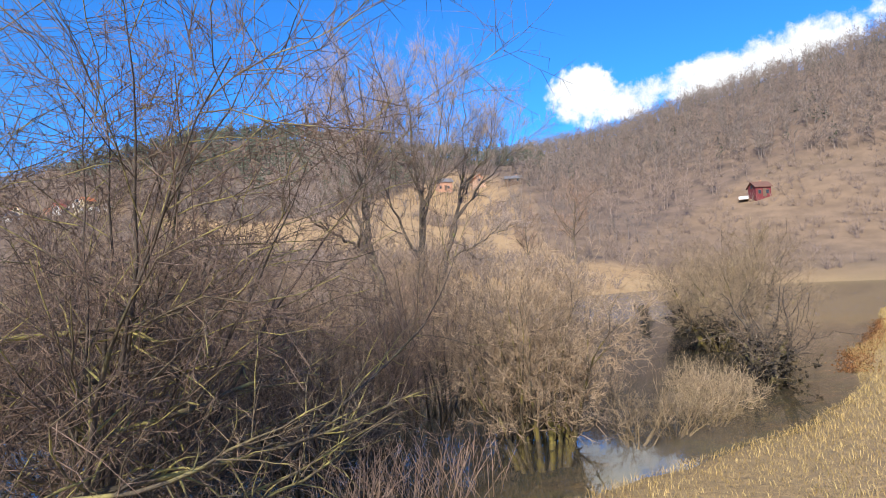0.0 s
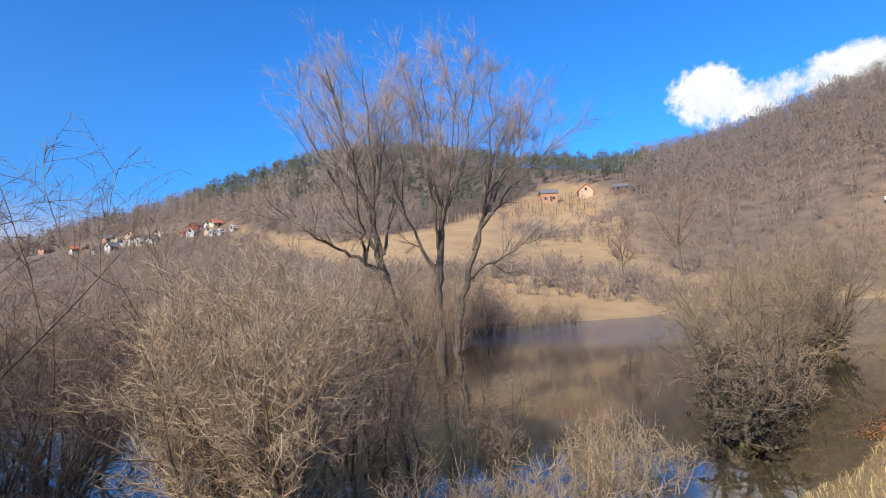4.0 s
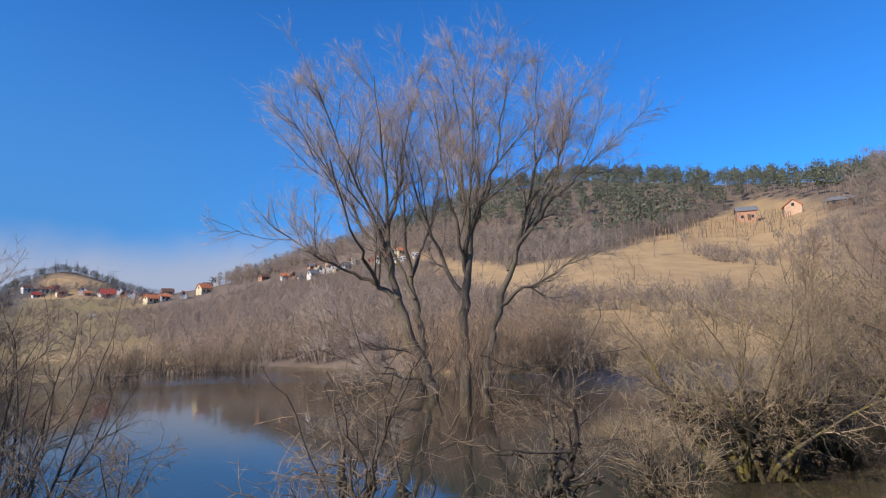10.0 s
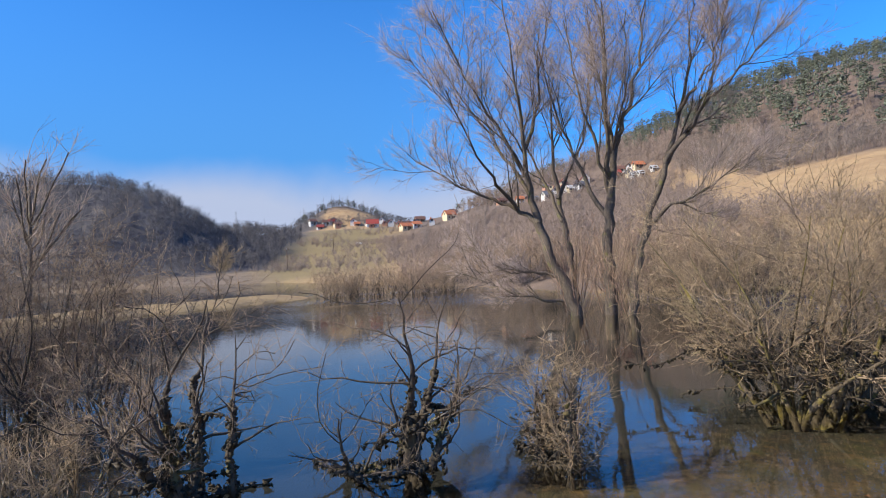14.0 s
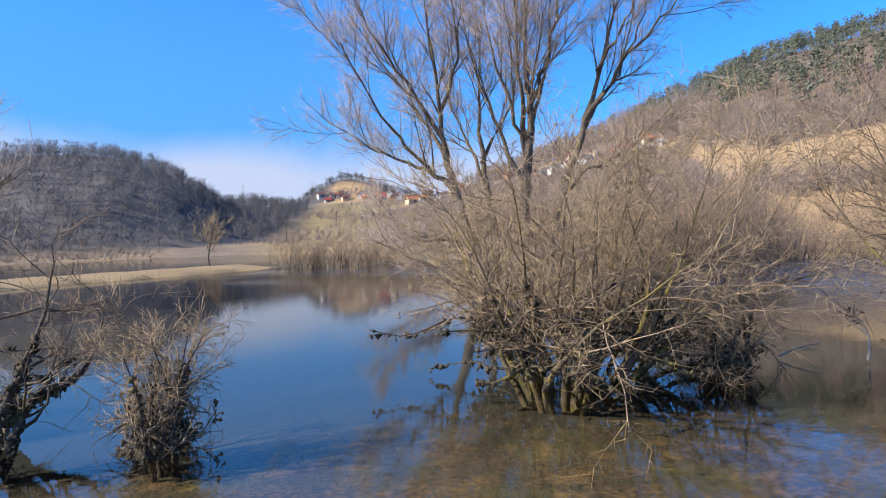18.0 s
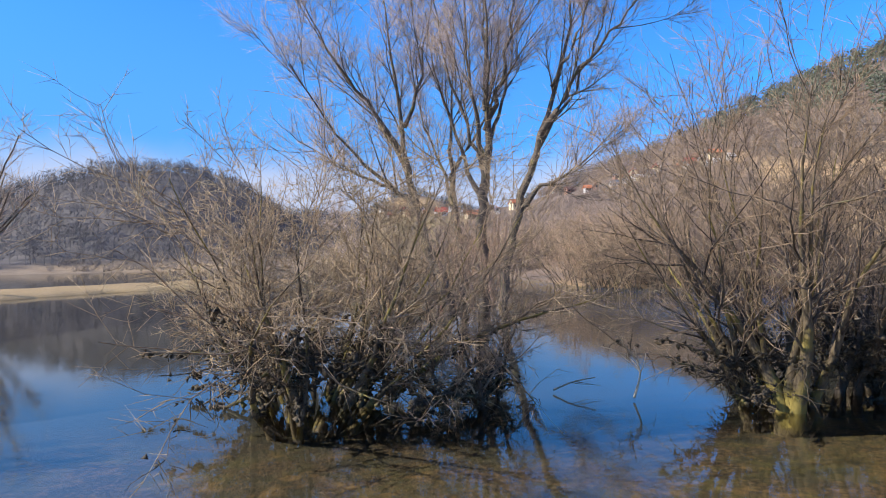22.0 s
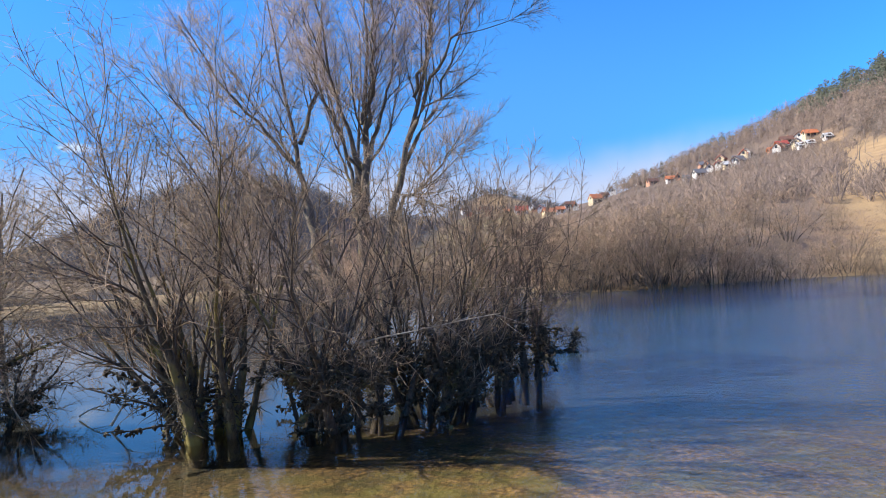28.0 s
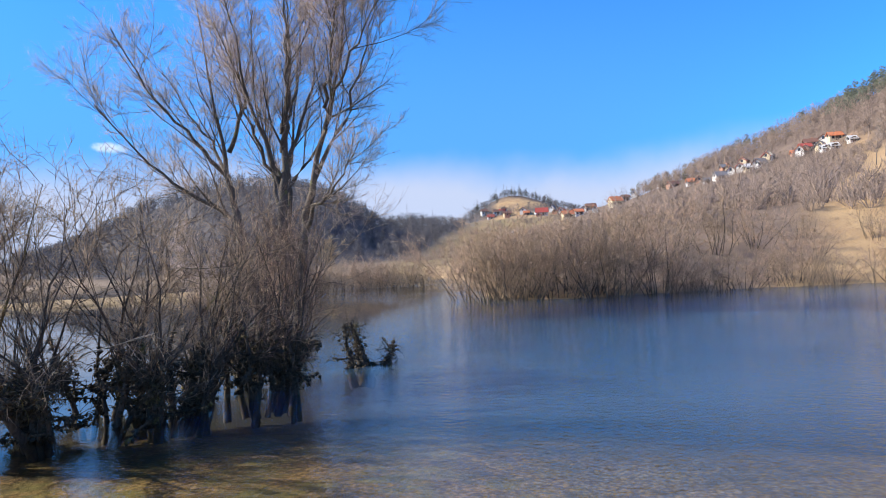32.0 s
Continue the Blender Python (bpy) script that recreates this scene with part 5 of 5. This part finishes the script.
def build_grass():
    """Dry blades along the near bank, and rusty reed stems at its edge."""
    rng = np.random.default_rng(43)
    n = 85000
    x = rng.uniform(-21, 26, n)
    off = -np.abs(rng.normal(0, 1.5, n)) + 0.05
    y = np.interp(x, BANK_X, BANK_Y) + off
    z = land(x, y)
    ok = z > -0.06
    P = np.column_stack([x, y, z - 0.01])[ok]
    n = len(P)
    a = rng.uniform(0, 2 * np.pi, n)
    h = rng.uniform(0.03, 0.10, n) * (1 + 0.5 * wave(P[:, 0], P[:, 1], 0.8, 3))
    out = np.column_stack([np.sin(a), np.cos(a), np.zeros(n)])
    side = np.column_stack([np.cos(a), -np.sin(a), np.zeros(n)]) * rng.uniform(0.001, 0.0026, n)[:, None]
    mid = P + out * (h * 0.35)[:, None] + np.array([0, 0, 1]) * (h * 0.7)[:, None]
    tip = P + out * (h * 1.0)[:, None] + np.array([0, 0, 1]) * (h * 0.85)[:, None]
    V = np.stack([P - side, P + side, mid + side * 0.8, mid - side * 0.8, tip], 1).reshape(-1, 3)
    F = (np.arange(n)[:, None, None] * 5 + np.array([(0, 1, 2), (0, 2, 3), (3, 2, 4)])[None]).reshape(-1, 3)
    tagged(new("grass", raw_mesh("grass", V, F, GRASS_DRY)), "short dry yellow grass along the bank", "grass", kind="stuff")
    for cx, cy, m, hh, mat in ((-14.3, 7.6, 90, 0.6, TWIG_RED), (-13.3, 7.3, 60, 0.5, TWIG_RED)):
        d = rng.normal(size=(m, 3)) * (0.35, 0.35, 0) + (0, 0, 1)
        st = np.column_stack([cx + rng.normal(0, 0.38, m), cy + rng.normal(0, 0.2, m), np.full(m, -0.25)])
        p = grow(rng, st, d, 0.25 + hh * rng.uniform(0.4, 1.1, m), 5, 0.02, 0.10)
        r = taper(np.full(m, 0.0045), np.full(m, 0.002), 5)
        s2, d2, r2 = shoots(rng, p, r, 3, (0.5, 1.0), (20, 50))
        t = grow(rng, s2, d2, hh * 0.3 * rng.uniform(0.4, 1.2, len(s2)), 3, 0.02, 0.1)
        tagged(new("reed_clump", raw_mesh("reed_clump", *joined([tubes(p, r, 3), tubes(t, taper(np.full(len(s2), 0.0025), np.full(len(s2), 0.0015), 3), 3)]), mat)), "clump of dry reed stems in shallow water", "reeds", kind="stuff")


build_grass()


def build_litter():
    """Curled orange-brown leaves washed up along the edge of the bank."""
    rng = np.random.default_rng(44)
    n = 4200
    x = rng.uniform(-5.5, 8, n)
    y = np.interp(x, BANK_X, BANK_Y) + 0.2 * wave(x, np.interp(x, BANK_X, BANK_Y), 1.7, 2) + rng.normal(-0.1, 0.16, n)
    z = np.maximum(land(x, y), -0.01) + 0.012
    a, s, up = rng.uniform(0, 6.28, n), rng.uniform(0.016, 0.034, n), rng.uniform(0.004, 0.02, n)
    c, w = np.cos(a), np.sin(a)
    P = np.column_stack([x, y, z])
    along, cross, lift = np.column_stack([c, w, 0 * c]) * s[:, None], np.column_stack([-w, c, 0 * c]) * (s * 0.55)[:, None], np.column_stack([0 * c, 0 * c, up])
    V = np.stack([P - along, P - cross + lift, P + along, P + cross + lift], 1).reshape(-1, 3)
    F = (np.arange(n)[:, None, None] * 4 + np.array([(0, 1, 2), (0, 2, 3)])[None]).reshape(-1, 3)
    tagged(new("leaf_litter", raw_mesh("leaf_litter", V, F, LITTER)), "orange-brown dead leaves washed up along the bank", "leaves", kind="stuff")


build_litter()

# ---- houses ----


def plain(name, colour, rough=0.8, spot=0.25, scale=1.5):
    m, nt, bsdf, pos = material(name)
    a, b = noise_node(nt, pos, scale, 5, 0.6), noise_node(nt, pos, scale * 9, 4, 0.6)
    c = mix_colour(nt, ramp(nt, a, 0.3, 0.75), colour, tuple(v * (1 - spot) for v in colour))
    c = mix_colour(nt, math_node(nt, "MULTIPLY", ramp(nt, b, 0.4, 0.8), 0.3), c, tuple(v * 0.6 for v in colour))
    link(nt, c, bsdf.inputs["Base Color"])
    bsdf.inputs["Roughness"].default_value = rough
    bump(nt, bsdf, b, 0.3, 0.02)
    return m


WHITE, CREAM, BRICK, RED_WALL = plain("white_plaster", (0.66, 0.64, 0.60)), plain("cream_plaster", (0.66, 0.55, 0.36)), plain("bare_brick", (0.46, 0.25, 0.16)), plain("red_boards", (0.17, 0.030, 0.034))
RED_TILE, ORANGE_TILE, BROWN_TILE, GREY_ROOF = plain("red_tile", (0.40, 0.07, 0.05)), plain("orange_tile", (0.58, 0.19, 0.08)), plain("brown_tile", (0.17, 0.085, 0.06)), plain("grey_roof", (0.17, 0.17, 0.18))
ROSE = plain("rose_plaster", (0.62, 0.40, 0.27))
TIMBER, GLASS_DARK = plain("old_timber", (0.14, 0.09, 0.06)), plain("window_glass", (0.035, 0.045, 0.06), 0.08, 0.1)
PALE_METAL = plain("pale_roof", (0.62, 0.61, 0.58), 0.5)


def solid(name, bm, mat):
    me = bpy.data.meshes.new(name)
    bm.to_mesh(me)
    bm.free()
    me.materials.append(mat)
    return me


def box(name, size, at_, mat, bevel=0.0):
    bm = bmesh.new()
    bmesh.ops.create_cube(bm, size=1, matrix=Matrix.Translation(at_) @ Matrix.Diagonal((*size, 1)))
    if bevel:
        bmesh.ops.bevel(bm, geom=bm.edges[:], offset=bevel, segments=1, affect="EDGES")
    return solid(name, bm, mat)


def gabled(name, w, d, h, rise, mat):
    """Walls with gables under a ridge along x."""
    bm = bmesh.new()
    pts = [(-d / 2, -2.0), (d / 2, -2.0), (d / 2, h), (0, h + rise), (-d / 2, h)]
    a = [bm.verts.new((-w / 2, y, z)) for y, z in pts]
    b = [bm.verts.new((w / 2, y, z)) for y, z in pts]
    bm.faces.new(a)
    bm.faces.new(b[::-1])
    for k in range(5):
        bm.faces.new((a[k], b[k], b[(k + 1) % 5], a[(k + 1) % 5]))
    bmesh.ops.recalc_face_normals(bm, faces=bm.faces)
    return solid(name, bm, mat)


def roof_side(w, d, h, rise, s, mat):
    """One slope of the roof, with thickness and eaves."""
    bm = bmesh.new()
    e = 0.35
    slope = rise / (d / 2)
    lo, hi = (s * (d / 2 + e), h - slope * e + 0.06), (0, h + rise + 0.06)
    ring = []
    for x in (-w / 2 - e, w / 2 + e):
        ring.append([bm.verts.new((x, y, z + t)) for (y, z), t in ((lo, 0), (hi, 0), (hi, 0.22), (lo, 0.22))])
    a, b = ring
    bm.faces.new(a)
    bm.faces.new(b[::-1])
    for k in range(4):
        bm.faces.new((a[k], b[k], b[(k + 1) % 4], a[(k + 1) % 4]))
    bmesh.ops.recalc_face_normals(bm, faces=bm.faces)
    return solid("roof", bm, mat)


def house(x, y, z, turn, w, d, h, rise, wall, roof, label, name="house"):
    ob = thing(name, x, y, z, label, "house")
    ob.rotation_euler[2] = turn
    part("wall", gabled("wall", w, d, h, rise, wall), ob)
    top = part("roof", roof_side(w, d, h, rise, -1, roof), ob)
    part("roof", roof_side(w, d, h, rise, 1, roof), ob)
    part("chimney", box("chimney", (0.45, 0.45, 1.3), (w * 0.2, 0.8, h + rise + 0.1), BRICK, 0.05), top)
    floors = max(1, int(h / 2.2))
    pane, surround = box("pane", (0.65, 0.06, 0.85), (0, -0.03, 0), GLASS_DARK), box("window", (0.85, 0.14, 1.05), (0, 0.02, 0), TIMBER, 0.03)
    for fl in range(floors):
        for s in (-1, 1):
            n = max(2, int(w / 3))
            for k in range(n):
                win = part("window", surround, ob)
                win.location = ((k + 0.5) / n * w - w / 2, s * d / 2, 1.2 + 1.9 * fl)
                win.rotation_euler[2] = 0 if s < 0 else math.pi
                p = part("pane", pane, win)
                p.location = (0, -0.06, 0)
    for s in (-1, 1):
        win = part("window", surround, ob)
        win.location, win.rotation_euler[2] = (s * w / 2, 0, h + rise * 0.15), math.pi / 2 * s
        p = part("pane", pane, win)
        p.location = (0, -0.06, 0)
    door = part("door", box("door", (1.0, 0.1, 2.0), (0, -d / 2 - 0.03, 1.0), TIMBER, 0.02), ob)
    door.location = (w * 0.08, 0, 0)
    return ob


# bearing and rise of each house seen from the end of the walk: width, depth, wall height, roof rise, turn, walls, roof
VILLAGE = [
    (-4.5, 4.40, 9, 8, 4.5, 3, 0.3, WHITE, BROWN_TILE, "white house with a brown tiled roof"),
    (-3.3, 4.30, 10, 8, 4, 3, 0.1, WHITE, BROWN_TILE, "low white house with a brown roof"),
    (-2.3, 4.10, 10, 8, 4.5, 2.6, 0.2, CREAM, BROWN_TILE, "cream house at the village edge"),
    (-0.8, 4.30, 9, 8, 5, 3.4, 1.4, WHITE, BROWN_TILE, "white gabled house in the village"),
    (0.9, 4.01, 15, 10, 4.5, 5.5, 0.1, WHITE, RED_TILE, "large house with a bright red roof"),
    (1.9, 4.32, 8, 7, 5, 3.4, 1.3, WHITE, GREY_ROOF, "white gabled house with a grey roof"),
    (2.7, 4.03, 8, 8, 5.5, 3, 1.5, WHITE, RED_TILE, "white two-storey village house"),
    (3.4, 3.63, 11, 8, 4, 3, 0.4, CREAM, ORANGE_TILE, "cream house with an orange tiled roof"),
    (4.4, 3.84, 8, 7, 3.5, 2.4, 0.3, WHITE, ORANGE_TILE, "small house with an orange roof"),
    (5.4, 4.35, 12, 8, 4, 3.5, 0.2, CREAM, BROWN_TILE, "cream farmhouse with a brown roof"),
    (7.7, 4.48, 11, 9, 5, 4, 0.5, CREAM, ORANGE_TILE, "tall house with an orange roof"),
    (8.5, 4.88, 9, 8, 4, 3, 0.4, WHITE, BROWN_TILE, "white house among bare trees"),
    (9.3, 5.19, 7, 7, 5, 4.5, 1.5, WHITE, GREY_ROOF, "narrow white gabled house"),
    (11.6, 6.00, 9, 8, 5, 3.5, 0.4, WHITE, GREY_ROOF, "white house with a grey roof on the crest"),
    (12.7, 5.76, 12, 9, 4, 3.5, 0.5, BRICK, BROWN_TILE, "brick farmhouse with a dark roof"),
    (14.2, 5.65, 8, 7, 4, 3, 0.3, WHITE, ORANGE_TILE, "small white house below the lane"),
    (15.5, 5.39, 6, 6, 4, 2.5, 0.3, WHITE, GREY_ROOF, "small white outbuilding below the house"),
    (16.6, 5.78, 11, 9, 5.5, 4, 0.5, WHITE, GREY_ROOF, "white two-storey house with a dark roof"),
    (17, 6.77, 10, 8, 4, 3.5, 0.4, BRICK, GREY_ROOF, "brick house with a dark roof on the slope"),
    (18.5, 7.05, 8, 8, 5.5, 3.5, 1.3, WHITE, BROWN_TILE, "white gabled house on the slope"),
    (18.9, 6.35, 9, 8, 4, 3, 0.3, CREAM, PALE_METAL, "cream house with a pale roof"),
    (19.7, 6.74, 10, 9, 4, 4.5, 0.6, WHITE, GREY_ROOF, "white house under a steep dark roof"),
    (20.4, 7.23, 8, 8, 6, 3.8, 1.4, WHITE, GREY_ROOF, "tall white gabled house"),
    (22.3, 7.40, 9, 7, 3.5, 3, 0.3, BRICK, ORANGE_TILE, "brick house with an orange roof"),
    (23.1, 7.59, 9, 8, 4.5, 3.5, 1.2, BRICK, BROWN_TILE, "unplastered brick house on the slope"),
    (24.4, 7.37, 8, 7, 4, 3, 0.4, WHITE, PALE_METAL, "white house with a pale roof"),
    (25, 7.56, 7, 7, 4, 3, 0.4, WHITE, PALE_METAL, "low white house beside the lane"),
    (26.2, 7.95, 7, 7, 4.5, 3, 0.5, WHITE, PALE_METAL, "small white house at the end of the village"),
]


def village_place(az, el):
    """Where a house of the village stands: about so far off, and as high on the slope as it looks."""
    r0 = np.interp(az, [-5, 0, 2.4, 3.4, 5.4, 9, 12, 16, 22, 26.5], [400, 390, 385, 300, 330, 360, 330, 285, 280, 245])
    best = None
    for r in np.linspace(r0 * 0.88, r0 * 1.18, 40):
        x, y = 9 + r * math.sin(radians(az)), r * math.cos(radians(az))
        z = ground_z(x, y)
        miss = abs(math.degrees(math.atan2(z - 1.6, r)) - el)
        if best is None or miss < best[0]:
            best = (miss, x, y, z)
    return best[1:]


for az, el, w, d, h, rise, turn, wall, roof, label in VILLAGE:
    x, y, z = village_place(az, el)
    s = 0.52 if az < 10 else 0.38 if az < 21 else 0.30
    house(x, y, z, turn - radians(az), w * s, d * s, h * s, rise * s, wall, roof, label)
# the rest of the village, house behind house
lot = random.Random(8)
for k in range(30):
    az, el = (lot.uniform(-5.2, 6.2), lot.uniform(3.8, 4.55)) if k < 17 else (lot.uniform(14, 26), 0)
    if el == 0:
        el = 5.7 + (az - 14) * 0.19 + lot.uniform(-0.2, 0.5)
    x, y, z = village_place(az, el)
    wall, roof = lot.choice((WHITE, WHITE, CREAM, BRICK)), lot.choice((ORANGE_TILE, BROWN_TILE, BROWN_TILE, GREY_ROOF, RED_TILE))
    tone = {WHITE: "white", CREAM: "cream", BRICK: "brick"}[wall] + " village house with a " + {ORANGE_TILE: "faded orange", BROWN_TILE: "brown", GREY_ROOF: "grey", RED_TILE: "red"}[roof] + " roof"
    house(x, y, z, lot.choice((0.2, 0.4, 1.3, 1.5)) - radians(az), lot.uniform(3.2, 4.4), lot.uniform(2.6, 3.2), lot.uniform(1.6, 2.1), lot.uniform(1.1, 1.5), wall, roof, tone)
for az, el, w, d, h, rise, turn, wall, roof, label in (
    (60.2, 9.2, 8.5, 7, 4.6, 2.2, 0.15, BRICK, GREY_ROOF, "old brick house with a grey roof on the meadow"),
    (63.6, 9.4, 6.4, 6.8, 3.6, 2.8, 1.75, ROSE, ORANGE_TILE, "plastered gabled house below the pine wood"),
    (67.0, 9.6, 8, 6, 2.4, 1.6, 0.0, TIMBER, GREY_ROOF, "low shed with a grey roof below the wood")):
    x, y, z = sight(az, el, (-10.1, 1.3, 1.77), 175)
    house(x, y, z, turn - radians(az), w * 0.72, d * 0.72, h * 0.7, rise * 0.7, wall, roof, label)
x, y, z = sight(89.7, 6.2, (-18.5, 4.5, 1.89), 150)
house(x, y, z, 0.5 - radians(88), 3.9, 3.4, 2.5, 1.2, RED_WALL, BROWN_TILE, "dark red weekend house on the slope", "cabin")
tagged(new("terrace", box("terrace", (2.4, 2.2, 0.8), (x - 1.5, y + 3.6, z), WHITE, 0.05)), "whitewashed terrace wall beside the cabin", "terrace")
for k in range(2):
    x, y, z = sight(1.2 + 0.35 * k, 2.4, (-4, -0.8, 1.8), 120)
    bm = bmesh.new()
    bmesh.ops.create_cone(bm, cap_ends=True, segments=16, radius1=0.5, radius2=0.5, depth=1.1, matrix=Matrix.Translation((x, y, z + 0.42)) @ Matrix.Rotation(math.pi / 2, 4, "Y"))
    bmesh.ops.bevel(bm, geom=bm.edges[:], offset=0.05, segments=1, affect="EDGES")
    tagged(new("hay_bale", solid("hay_bale", bm, WHITE)), "white-wrapped hay bale lying on the valley meadow", "hay bale", "bales on the meadow")


def utility_pole(x, y, h):
    """A wooden pole with a crossarm and its insulators."""
    ob = thing("utility_pole", x, y, ground_z(x, y), "weathered wooden utility pole on the valley meadow", "pole")
    p = np.array([[(0, 0, -0.4), (0.02, 0, h * 0.5), (0, 0, h)]])
    part("pole", raw_mesh("pole", *tubes(p, np.array([[0.13, 0.11, 0.09]]), 8), TIMBER, True), ob)
    bar = part("crossarm", box("crossarm", (1.5, 0.1, 0.12), (0, -0.1, h - 0.5), TIMBER, 0.01), ob)
    for k in (-0.6, 0, 0.6):
        part("insulator", box("insulator", (0.1, 0.1, 0.2), (k, -0.1, h - 0.34), WHITE, 0.03), bar)


utility_pole(-18.5, 152, 5.5)
utility_pole(-8, 215, 5.5)
